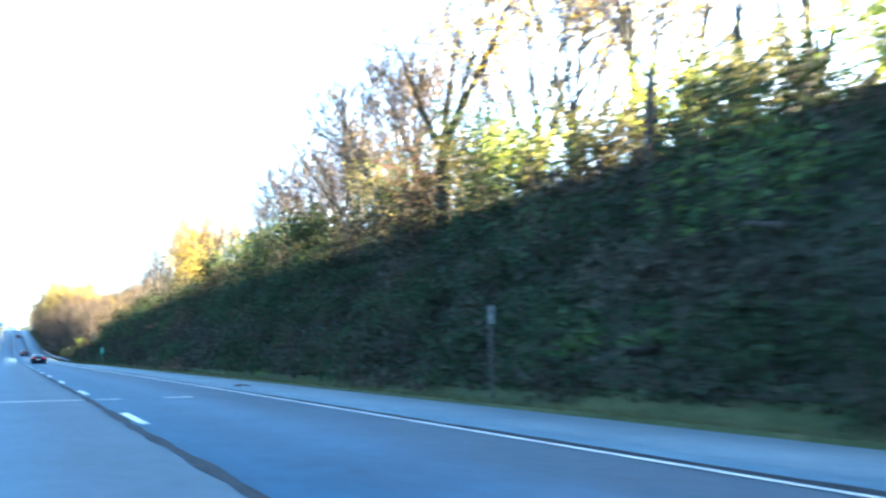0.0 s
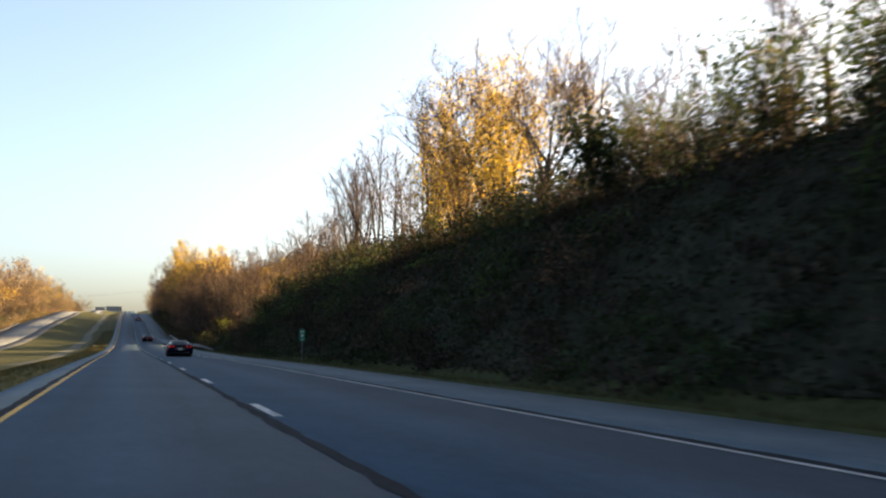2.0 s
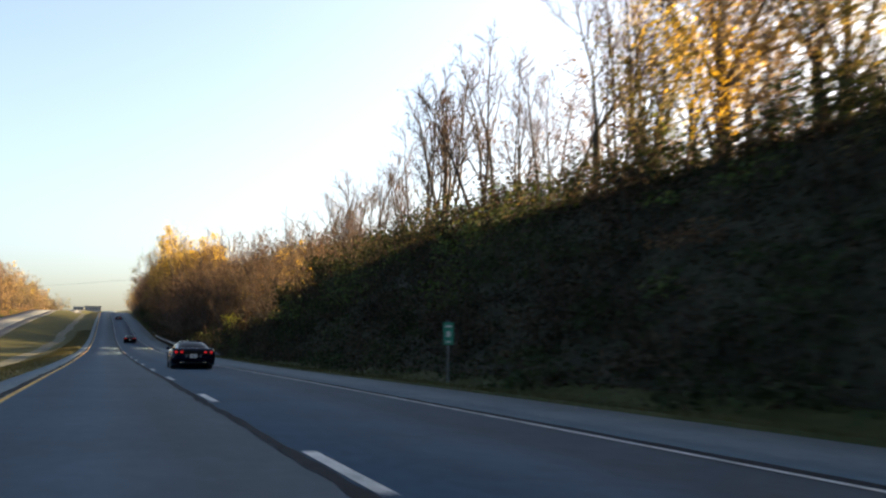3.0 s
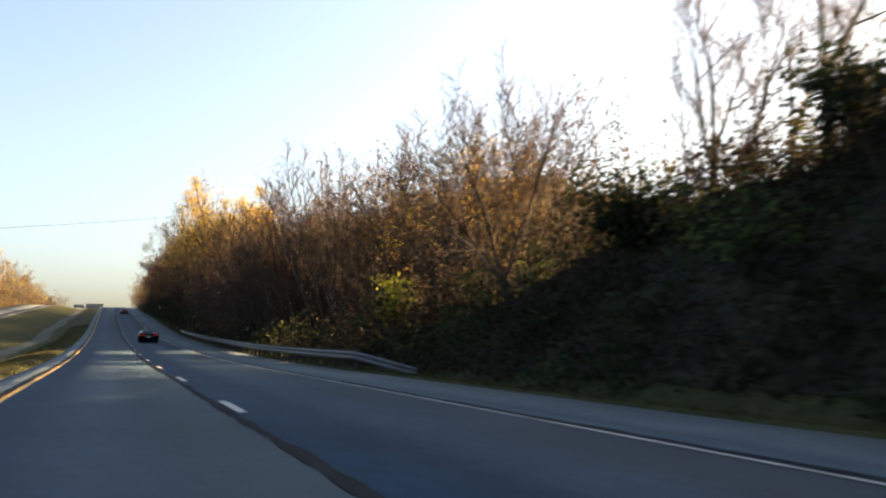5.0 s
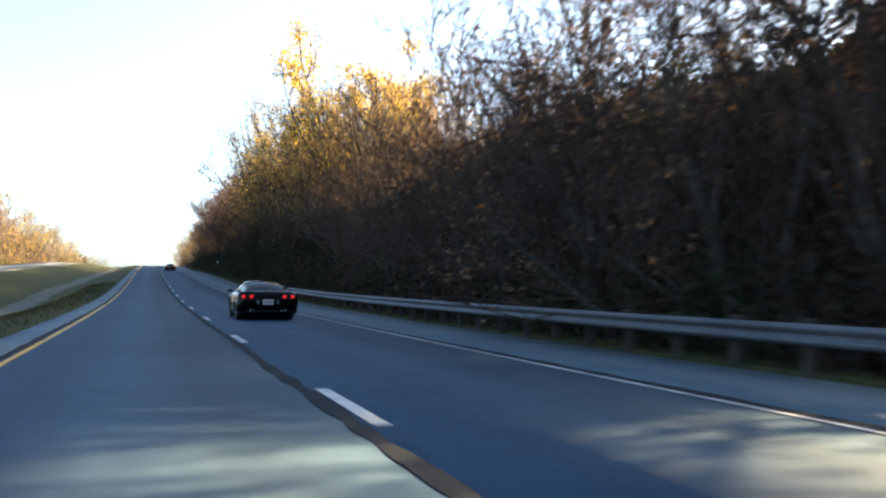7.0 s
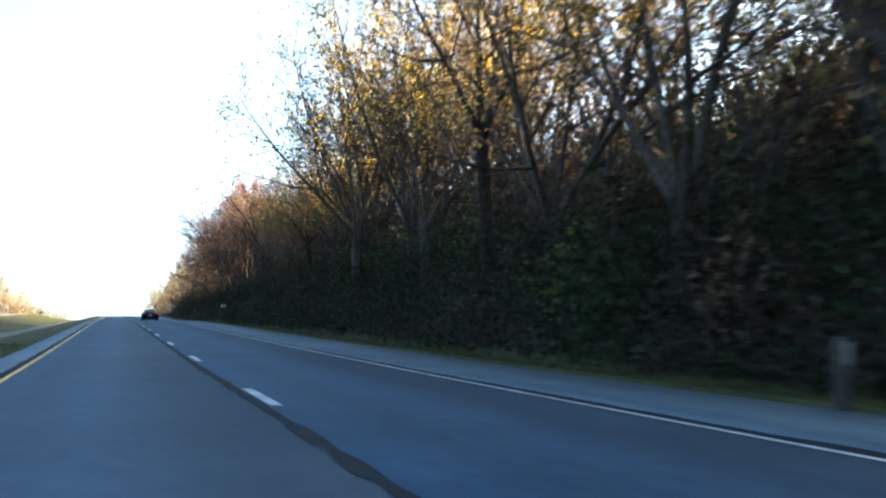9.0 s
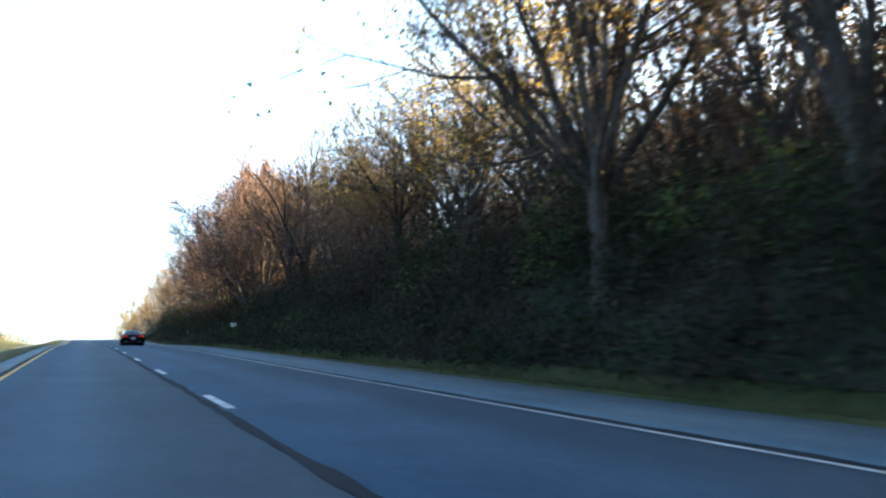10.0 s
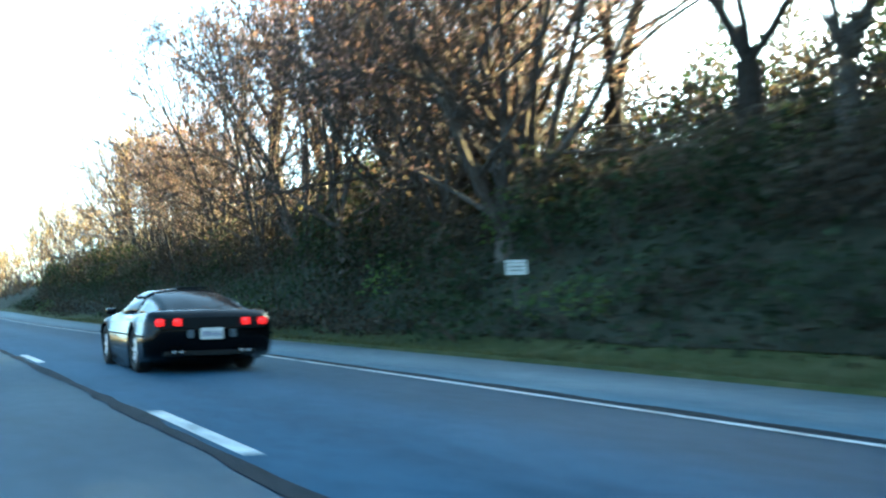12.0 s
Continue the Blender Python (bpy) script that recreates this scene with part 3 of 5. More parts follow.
SEEDS = dict(bare1=11, bare2=12, bare3=13, spread1=14, yellow1=21, yellow2=22, gold1=23, brown1=31, brown2=32, russet1=41, orange1=51, olive1=61, green1=71, stout1=91, stout2=92, fan1=15, fan2=16,
             far_bare=81, far_bare_tall=82, far_brown=83, far_tan=84, far_yellow=85, far_green=86, far_russet=87)


def plant(kind, x, y, top, lean=0.0, turn=None, rng=random, wide=1.0, group=""):
    """A tree at x, y that reaches top metres above the road there."""
    gz = float(ground_z(x, y))
    h = max(4.0, float(road_z(y)) + top - gz)
    s = h / PROTO_H[SEEDS[kind]]
    ws = s * wide * rng.uniform(.9, 1.1)
    m = pose(x, y, gz, rng.uniform(-3, 3), -lean + rng.uniform(-3, 3), 0) @ pose(0, 0, 0, 0, 0, rng.uniform(0, 360) if turn is None else turn) @ Matrix.Diagonal((ws, ws, s, 1))
    ob = copy_thing(ALLP[kind], m)
    if group:
        ob["group"] = group
    return ob


def pick(rng, table):
    kinds, w = zip(*table)
    return rng.choices(kinds, w)[0]


TR = random.Random(5)
# which trees stand along the bank, by distance along the road: (from, to, height above the road, kinds and shares)
STRETCH = [
    (-14, 12, 17, [("green1", 3), ("bare1", 2), ("yellow2", 1)]),
    (12, 34, 22, [("yellow1", 3), ("bare2", 2), ("bare1", 2)]),
    (34, 62, 20.5, [("bare1", 3), ("bare2", 3), ("brown2", 1)]),
    (62, 79, 18.0, [("bare1", 3), ("bare3", 2), ("bare2", 2), ("russet1", .6)]),
    (79, 88, 15.0, [("bare1", 3), ("bare3", 2), ("bare2", 2)]),
    (91, 100, 10.3, [("green1", 3), ("brown1", 1)]),
    (100, 108, 15.2, [("bare2", 2), ("bare1", 1)]),
    (108, 126, 17.6, [("yellow2", 2), ("fan2", 2), ("bare2", 1)]),
    (126, 166, 19.2, [("bare3", 4), ("bare1", 2), ("bare2", 1)]),
    (166, 176, 15.5, [("bare3", 2), ("bare1", 2), ("bare2", 1)]),
    (176, 190, 13.5, [("bare2", 2), ("spread1", 2), ("bare1", 2)]),
]
for y0, y1, top, table in STRETCH:
    y = y0
    while y < y1:
        plant(pick(TR, table), TR.uniform(19.5, 22.5), y, top * TR.uniform(.86, 1.06), rng=TR)
        y += TR.uniform(3.4, 5.6) if y > 88 else TR.uniform(2.2, 3.4)
    y = y0
    while y < y1:
        plant(pick(TR, [("far_bare", 3), ("far_bare_tall", 3), ("far_brown", 1), ("far_yellow", .8 if top > 19 else .3)]), TR.uniform(24.5, 30), y, top * TR.uniform(.85, 1.05), rng=TR)
        y += TR.uniform(7, 10)
# the hollow beside the guardrail and the wood on the climb: dense edge, then deeper rows
EDGE = [
    (192, 214, 10.3, [("brown1", 3), ("spread1", 2), ("fan2", 2)], 14.5),
    (214, 240, 11.4, [("brown1", 1.5), ("fan2", 2), ("fan1", 4)], 14.5),
    (240, 262, 13.8, [("brown1", .7), ("fan1", 4), ("bare2", 1.5), ("fan2", 1)], 14.5),
    (262, 296, 12.6, [("fan1", 4), ("fan2", 2), ("brown1", 1), ("spread1", 1)], 15),
    (296, 332, 17.0, [("yellow2", 3), ("olive1", 2), ("stout2", .7), ("brown2", 1)], 15.5),
    (332, 358, 19.5, [("olive1", 3), ("stout2", 1), ("yellow2", 3)], 15),
    (360, 384, 13.6, [("yellow2", 2), ("stout2", 1), ("olive1", 3), ("brown2", 1.5)], 15.5),
    (384, 411, 12.8, [("russet1", 4), ("stout1", 1), ("brown1", 1.5)], 15),
    (411, 428, 15.4, [("russet1", 4), ("stout1", 1), ("brown1", 1)], 15),
    (428, 449, 18.5, [("russet1", 2), ("orange1", 1), ("stout1", 2)], 15),
    (449, 462, 13.0, [("russet1", 2), ("brown2", 2), ("brown1", 1)], 15),
    (462, 490, 14.5, [("brown2", 3), ("orange1", 1), ("yellow1", 1)], 15.5),
    (490, 520, 11.5, [("brown2", 2), ("olive1", 2), ("brown1", 1)], 15.5),
]
GAPS = ((405, 411.5), (414, 418))
# breaks in the hollow's growth, where the low sun falls across the road
BREAKS = ((194.5, 196.7), (198.6, 199.8), (206.3, 209.3), (223.4, 225.2), (226.9, 231.0))


def in_break(x, y, margin=0.0):
    q = y - .176 * (x - 2)
    return any(a - margin < q < b + margin for a, b in BREAKS)


for y0, y1, top, table, x in EDGE:
    y = y0
    while y < y1:
        if not any(a - 1.4 < y < b + 1.4 for a, b in GAPS) and not in_break(x, y, 2.6):
            plant(pick(TR, table), x + TR.uniform(-1.3, 1.8), y, top * TR.uniform(.88, 1.07), lean=TR.uniform(-1, 7), rng=TR, wide=.8 if y < 240 or 296 < y < 384 else 1)
        y += TR.uniform(3.2, 5.0)
    y = max(y0, 238)
    while y < y1:
        if not (404 < y < 462 or in_break(x + 5.5, y, 2.8)):
            plant(pick(TR, [("far_brown", 5), ("far_bare", 5), ("far_russet", 1)]), x + TR.uniform(4, 7), y, top * TR.uniform(.88, 1.06), rng=TR)
        y += TR.uniform(6.5, 9.0) if y < 296 else TR.uniform(8, 11) if y < 345 else TR.uniform(3.8, 5.4)
y = 300.0
while y < 447:
    if y > 426 or (y < 402 and TR.random() < .7):
        plant(pick(TR, [("russet1", 3), ("brown1", 2), ("olive1", 1)]), TR.uniform(18.5, 22), y, TR.uniform(15, 18.5) if y < 355 or y > 410 else TR.uniform(12.5, 15), rng=TR)
    y += TR.uniform(4.0, 6.0)
# trees that stand out
plant("gold1", 16.8, 309, 22, turn=140, rng=TR, wide=1.25)
plant("gold1", 19.5, 313, 20.5, turn=40, rng=TR)
for x, y, top, turn in ((14.2, 316, 19, 40), (14.0, 324, 18.5, 250)):
    plant("olive1", x, y, top, turn=turn, rng=TR, wide=1.1)
plant("yellow1", 20.5, 115.5, 18.8, turn=10, rng=TR, wide=1.15)
plant("fan2", 20.0, 121, 19, turn=80, rng=TR, wide=1.15)
plant("fan1", 20.4, 102.4, 16.5, turn=60, rng=TR, wide=1.1)
plant("bare2", 20.0, 107, 16.5, turn=20, rng=TR, wide=1.1)
for x, y, top in ((18.4, 93.5, 10.4), (20.8, 89.5, 12), (21.6, 96, 11)):
    plant("green1", x, y, top, rng=TR, wide=1.1)
plant("spread1", 14.8, 282, 13, lean=7, turn=70, rng=TR, wide=.9)
for x, y, top, turn in ((17, 439, 20.5, 20), (19.5, 447, 20.5, 200)):
    plant("orange1", x, y, top, turn=turn, rng=TR, wide=1.15)
plant("spread1", 13.8, 430, 14, lean=10, turn=100, rng=TR)
plant("spread1", 20.0, 203.8, 15.5, turn=30, rng=TR, wide=.9)
plant("spread1", 15.0, 193.2, 11.5, lean=11, turn=60, rng=TR, wide=1.15)
plant("stout1", 16.6, 412.8, 14, turn=25, rng=TR, wide=1.5)
plant("stout1", 15.2, 407.0, 14, turn=200, rng=TR, wide=1.2)
plant("stout2", 17.5, 401, 14.5, turn=200, rng=TR, wide=1.2)
for kind, x, y, top in (("olive1", 17.5, 361.5, 19), ("yellow1", 19, 356, 18.5), ("olive1", 20.5, 367, 17), ("brown2", 17, 372, 14), ("russet1", 15.5, 420, 17), ("stout1", 19, 421, 16), ("russet1", 18.5, 429, 18),
                        ("stout2", 15.5, 378, 13), ("olive1", 17, 382, 14), ("brown1", 18.5, 376, 15), ("russet1", 20, 404, 16), ("brown1", 22, 399, 16), ("fan1", 18, 217.5, 14.5), ("fan1", 20.5, 213, 16), ("fan1", 22, 222, 15.5), 
                        ("fan1", 18.5, 252, 16), ("fan1", 17.5, 259, 15.5)):
    plant(kind, x, y, top, rng=TR, wide=1.15)
for k in range(6):
    plant(("bare3", "far_bare_tall", "bare1")[k % 3], TR.uniform(18.6, 22), 62.5 + 3.2 * k, TR.uniform(16, 18.5), rng=TR)
for x, y, top, turn in ((14.5, 343, 21, 15), (14.6, 354, 22, 120)):
    plant("olive1", x, y, top, lean=1, turn=turn, rng=TR, wide=1.0)
for k, (x, y) in enumerate(((16.5, 392), (19, 396), (17, 399.5), (21.5, 401), (18.5, 404), (23, 406), (20.5, 409.5), (24.5, 411))):
    plant(("fan1", "russet1", "stout1", "brown1")[k % 4], x, y, TR.uniform(12.5, 14.8), rng=TR, wide=1.1)
plant("bare2", 17.5, 22, 16, turn=0, rng=TR)
for kind, x, y, top in (("stout1", 19, 41.5, 21.5), ("yellow1", 21.5, 37, 21), ("fan1", 19.6, 51, 17.5), ("fan1", 20, 58, 17), ("bare2", 19.5, 46, 19), ("fan1", 20.4, 66, 17), ("fan2", 20, 73, 16.5),
                        ("stout1", 15, 400.5, 16), ("fan1", 15.5, 409, 16.5), ("bare2", 16, 405.5, 17), ("yellow2", 20, 213.3, 13), ("fan1", 16.5, 236, 16), ("fan1", 17.5, 243, 16.5), ("brown1", 18.5, 240.5, 16), ("bare2", 20.5, 187.5, 15), ("bare2", 20.5, 181, 17), ("bare1", 19.5, 185, 14.5), ("olive1", 17, 375, 16), ("yellow2", 19, 369, 17), ("russet1", 14.2, 419.5, 17.5), ("russet1", 16, 423, 17.5), ("yellow2", 20.5, 346, 20)):
    plant(kind, x, y, top, rng=TR, wide=1.1)
plant("brown2", 17.0, 205.2, 10.6, turn=60, rng=TR, wide=1.2)
plant("fan2", 19.0, 218.5, 12.5, turn=160, rng=TR, wide=1.2)
for x, y in ((24, 204.5), (23, 216), (26, 219)):
    plant(pick(TR, [("far_bare", 2), ("far_brown", 1.5)]), x, y, TR.uniform(13, 16.5), rng=TR)
# far along the climb
y = 520.0
while y < 700:
    plant(pick(TR, [("far_green", 3), ("far_tan", 3), ("far_brown", 2), ("far_bare", 1)]), 15 + TR.uniform(-1.5, 2), y + TR.uniform(-2, 2), TR.uniform(10.5, 15.5), rng=TR)
    y += TR.uniform(6, 8)
# beyond the opposite carriageway
y = 215.0
while y < 760:
    plant(pick(TR, [("far_tan", 5), ("far_brown", 2), ("far_yellow", 1.3), ("far_bare", 1.2), ("far_green", 1)]), -36 + TR.uniform(-2, 2), y + TR.uniform(-2, 2),
          TR.uniform(14, 20) * (1 if y < 560 else .85), rng=TR, group="trees beyond the opposite carriageway")
    y += TR.uniform(6.8, 9.2) if y < 500 else TR.uniform(10, 15)
for p in ALLP.values():
    for o in (*p.children_recursive, p):
        bpy.data.objects.remove(o)


# ---- undergrowth ----
def thicket(name, spots, leaf_kinds, per, label, seed, leaf_size=.10, stems=7, corners=4):
    """Scrub: many mounds of stems and small leaves, (x, y, radius, height) each."""
    rng = np.random.default_rng(seed)
    groups = {k: [] for k, _ in leaf_kinds}
    keys = [k for k, _ in leaf_kinds]
    w = np.array([b for _, b in leaf_kinds], float)
    VT, FT = [], []
    off = 0
    for x, y, r, h in spots:
        z = float(ground_z(x, y))
        n = int(per * r * (r + h) / 2.2)
        d = rng.standard_normal((n, 3))
        d[:, 2] = np.abs(d[:, 2])
        d /= np.linalg.norm(d, axis=1)[:, None]
        rad = (.45 + .6 * rng.random(n) ** .6) * (1 + .25 * np.sin(d[:, 0] * 5 + x) * np.cos(d[:, 1] * 4 + y))
        c = np.array([x, y, z]) + d * rad[:, None] * np.array([r, r, h])
        groups[keys[rng.choice(len(keys), p=w / w.sum())]].append(c)
        for s in range(stems):
            a = rng.random() * 6.283
            p0 = np.array([x + math.cos(a) * r * .25, y + math.sin(a) * r * .25, z - .1])
            p2 = p0 + np.array([math.cos(a) * r * (.3 + .7 * rng.random()), math.sin(a) * r * (.3 + .7 * rng.random()), h * (.6 + .55 * rng.random())])
            p1 = (p0 + p2) / 2 + np.array([0, 0, h * .14])
            tube([p0, p1, p2], [.022, .014, .006], 3, VT, FT)
    root = new(name, mesh_np(name, np.concatenate(VT), np.concatenate(FT), M_TWIG))
    tagged(root, label, "undergrowth", kind="stuff")
    for k, cs in groups.items():
        if cs:
            v, f = leaf_cards(np.concatenate(cs), leaf_size, rng, 0, corners)
            tagged(part_mesh(k + "_foliage", mesh_np(k + "_foliage", v, f, LEAF[k]), root), kind="stuff")
    return root


def woods(name, spots, leaf_kinds, per, label, seed, leaf_size):
    """Deep woods too thick to count: tall masses of thin stems and withered leaves, (x, y, radius, height) each."""
    return thicket(name, spots, leaf_kinds, per, label, seed, leaf_size, 9, 3)


BR = random.Random(9)
spots, dry, crest = [], [], []
y = -16.0
while y < 208:
    XC = np.interp(y, BANK_Y, BANK_X)
    for t in (0, .17, .34, .52, .7, .86):
        if BR.random() < .76:
            x = 11.2 + (XC - 11.2) * t + BR.uniform(-.7, .7)
            r = BR.uniform(.7, 1.7) * (.7 + .4 * t)
            h = BR.choice((.6, .9, 1.3, 1.7, 2.3, 3.0)) * BR.uniform(.8, 1.15) * (.5 + .6 * t) * (1.25 if y > 180 else 1)
            if x > 13 and in_break(x, y, .8):
                h = max(.4, min(h, float(road_z(y)) + 3.9 + .33 * (x - 14) - float(ground_z(x, y))))
            if t > .6:
                crest.append((x, y + BR.uniform(-.9, .9), r, h))
                continue
            (dry if math.sin(y * .21 + t * 5) + BR.uniform(-.9, .9) > .25 else spots).append((x, y + BR.uniform(-.9, .9), r, h))
    y += 1.8
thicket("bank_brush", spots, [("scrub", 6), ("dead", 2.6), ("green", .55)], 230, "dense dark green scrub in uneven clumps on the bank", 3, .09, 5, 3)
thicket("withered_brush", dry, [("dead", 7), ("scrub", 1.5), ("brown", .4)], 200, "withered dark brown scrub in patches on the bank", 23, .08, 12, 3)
spots = crest
y = -16.0
while y < 200:
    XC = np.interp(y, BANK_Y, BANK_X)
    for dx in (-1.0, .9):
        if in_break(XC + dx, y, .8):
            continue
        spots.append((XC + dx + BR.uniform(-.5, .5), y + BR.uniform(-.8, .8), BR.uniform(1.0, 1.7), BR.uniform(1.0, 2.5) * (1.2 if y > 175 else 1)))
    y += 2.0
mounds = []
y = -8.0
while y < 186:
    XC = np.interp(y, BANK_Y, BANK_X)
    t = BR.choice((.12, .3, .5, .62, .78, .92, 1.0))
    r = BR.uniform(1.5, 2.9) * (.7 + .4 * t)
    mounds.append((11.6 + r * .4 + (XC - 11.6) * t, y, r, r * BR.uniform(.75, 1.25)))
    y += BR.uniform(1.6, 3.2)
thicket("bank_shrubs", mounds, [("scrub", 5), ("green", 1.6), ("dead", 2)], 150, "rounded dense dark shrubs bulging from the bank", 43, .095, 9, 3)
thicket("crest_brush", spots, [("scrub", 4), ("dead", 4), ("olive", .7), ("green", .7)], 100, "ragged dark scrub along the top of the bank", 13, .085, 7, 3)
spots = []
y = 196.0
while y < 318:
    for x0 in (11.6, 13.4, 16, 19, 23):
        if BR.random() < .85:
            h = BR.uniform(1.6, 3.2) + (1.2 if x0 > 13 else 0) + (1.5 if x0 > 17 else 0)
            if in_break(x0, y, .6):
                h = max(.5, min(h, float(road_z(y)) + 3.9 + .33 * (x0 - 14) - float(ground_z(x0, y))))
            spots.append((x0 + BR.uniform(-.7, .7), y + BR.uniform(-1, 1), BR.uniform(1.1, 1.9), h))
    y += 2.3
# extra row, its tops set to stop the sun short of the outer lane
for y in np.arange(192.0, 203.0, .8):
    spots.append((13.2, y + 2, 1.1, max(.6, float(road_z(y)) + 3.6 - float(ground_z(13.2, y + 2)))))
thicket("hollow_brush", spots, [("dead", 6), ("scrub", 4), ("brown", .5), ("green", .4)], 64, "brown and green scrub growing in the hollow behind the guardrail", 4, .12, 5, 3)
spots = []
y = 303.0
while y < 520:
    for x0, hh in ((11.3, .9), (12.4, 2.3), (14.1, 3.2)):
        if BR.random() < .92 and not (404 < y < 417 and x0 < 12):
            spots.append((x0 + BR.uniform(-.5, .6), y + BR.uniform(-1, 1), BR.uniform(1.0, 1.7), hh * BR.choice((.6, .8, 1, 1.1, 1.35)) * (1 if y < 380 else .8) * (.45 if 404 < y < 417 and x0 < 13 else 1)))
    y += 2.0 if y < 430 else 3.4
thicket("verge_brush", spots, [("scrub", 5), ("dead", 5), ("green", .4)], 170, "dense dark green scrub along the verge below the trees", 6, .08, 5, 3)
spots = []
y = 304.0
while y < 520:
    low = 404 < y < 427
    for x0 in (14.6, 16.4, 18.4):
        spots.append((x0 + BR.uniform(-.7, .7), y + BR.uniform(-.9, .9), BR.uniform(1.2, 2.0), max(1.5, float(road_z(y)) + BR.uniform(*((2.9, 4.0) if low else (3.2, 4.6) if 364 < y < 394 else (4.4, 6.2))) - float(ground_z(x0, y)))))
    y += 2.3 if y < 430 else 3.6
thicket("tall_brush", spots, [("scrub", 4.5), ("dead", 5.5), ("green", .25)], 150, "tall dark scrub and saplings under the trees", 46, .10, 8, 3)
spots, behind = [], []
for y0, y1, dy, h in ((240, 284, 4.6, 9.5), (284, 306, 2.6, 8.0), (306, 366, 3.4, 6.6), (366, 398, 3.4, 5.0), (398, 440, 3.4, 4.3), (440, 520, 4.2, 5.8), (520, 700, 6.5, 7.0)):
    y = y0
    while y < y1:
        for x0, k in ((22, 1), (28, 1.15)):
            spots.append((x0 + BR.uniform(-1.5, 1.5), y + BR.uniform(-1.5, 1.5), BR.uniform(2.2, 3.2), max(2.0, float(road_z(y)) + h * k * BR.uniform(.94, 1.12) - float(ground_z(x0, y)))))
        # opaque rows added behind the woods, tall enough to keep the road in shade
        up = 2.5 if 300 < y < 424 else 0
        for x0, top in ((38, 13.5 + up), (42, 14.5 + up), (46, 16 + up)) + (((50, 20.5), (54, 22)) if up else ()):
            behind.append((x0 + BR.uniform(-1.5, 1.5), y + BR.uniform(-1.5, 1.5), BR.uniform(2.2, 3.2), max(2.0, float(road_z(y)) + top * BR.uniform(.94, 1.12) - float(ground_z(x0, y)))))
        y += dy
woods("far_back_woods", behind, [("dead", 5), ("scrub", 4)], 56, "dark leaf masses added far behind the bank to block the low sun", 48, .22)
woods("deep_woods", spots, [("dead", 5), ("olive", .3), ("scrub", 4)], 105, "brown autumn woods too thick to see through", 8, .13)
spots = []
y = 200.0
while y < 246:
    for x0, h in ((16.5, 5.0), (20, 6.0), (24.5, 7.5)):
        if in_break(x0, y, 1.0):
            continue
        spots.append((x0 + BR.uniform(-1, 1), y + BR.uniform(-1, 1), BR.uniform(1.6, 2.4), h * BR.uniform(.75, 1.1)))
    y += 3.2
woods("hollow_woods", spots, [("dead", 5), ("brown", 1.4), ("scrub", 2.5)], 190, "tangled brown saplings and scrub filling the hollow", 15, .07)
spots = []
# thicket added between the breaks, set along the sun's slope to shade the road
for y0, y1 in ((178, 194.2), (196.9, 198.4), (200.1, 206), (209.6, 223.2), (225.4, 226.7), (231.2, 250)):
    y = y0 + 1.2
    while y < y1 - .8:
        for x0 in (24.5, 27.5) if y0 > 180 else (39, 43):
            spots.append((x0, y + (x0 - 2) * .176, BR.uniform(1.3, 1.7), float(road_z(y)) + BR.uniform(12, 14.5) + (2.5 if x0 > 30 else 0) - float(ground_z(x0, y))))
        y += 1.6
# thin poles added inside the breaks to split the sunlight into stripes
for y0, y1 in BREAKS:
    y = y0 + .9
    while y < y1 - .4:
        spots.append((25.5, y + 23.5 * .176, BR.uniform(.14, .3), float(road_z(y)) + 13 - float(ground_z(25.5, y))))
        y += BR.uniform(1.2, 2.4)
woods("tall_thicket", spots, [("dead", 5), ("brown", 1), ("scrub", 2.5)], 150, "tall dense brown thicket added at the back of the hollow to block the low sun", 16, .11)
spots = [(-46 + BR.uniform(-4, 4), 220 + i * 5 + BR.uniform(-2, 2), BR.uniform(3, 4.5), BR.uniform(9, 15)) for i in range(100)]
woods("opposite_woods", spots, [("tan", 4), ("brown", 3), ("yellow", 1)], 9, "golden brown woods behind the opposite carriageway", 9, .3)
spots = [(-32 + BR.uniform(-2, 2), 200 + i * 3.2 + BR.uniform(-1, 1), BR.uniform(1.5, 2.6), BR.uniform(1.5, 3.5)) for i in range(150)]
thicket("far_side_brush", spots, [("brown", 4), ("tan", 3), ("green", 2)], 20, "brown scrub at the foot of the trees beyond the opposite carriageway", 7, .2, 3)


spots = []
for k in range(110):
    side = -1 if k % 2 else 1
    spots.append((side * BR.uniform(13, 48) + (4 if side > 0 else -16), BR.uniform(700, 1050), BR.uniform(3, 5), BR.uniform(8, 14)))
woods("far_woods", spots, [("dead", 3), ("tan", 2), ("olive", 1)], 5, "hazy grey-brown woods beyond the crest of the road", 12, .45)


def ground_cover(name, y0, y1, n, seed, label, size=.095):
    """Low creeping leaves over the bank, too many to count."""
    rng = np.random.default_rng(seed)
    y = y0 + (y1 - y0) * rng.random(n)
    XC = np.interp(y, BANK_Y, BANK_X) + 1.5
    x = 10.95 + (XC - 10.95) * rng.random(n)
    c = np.stack([x, y, ground_z(x, y) + .05 + .3 * rng.random(n) ** 2], 1)
    v, f = leaf_cards(c, size, rng, 0, 3)
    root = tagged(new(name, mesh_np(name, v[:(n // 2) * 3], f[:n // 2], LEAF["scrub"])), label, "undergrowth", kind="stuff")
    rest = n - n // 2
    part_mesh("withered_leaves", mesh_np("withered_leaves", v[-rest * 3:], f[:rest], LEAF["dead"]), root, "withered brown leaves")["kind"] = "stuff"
    return root


ground_cover("ground_cover", -12, 60, 62000, 31, "dark green creeping leaves covering the bank")
ground_cover("ground_cover", 60, 205, 60000, 32, "dark green creeping leaves and weeds on the bank")
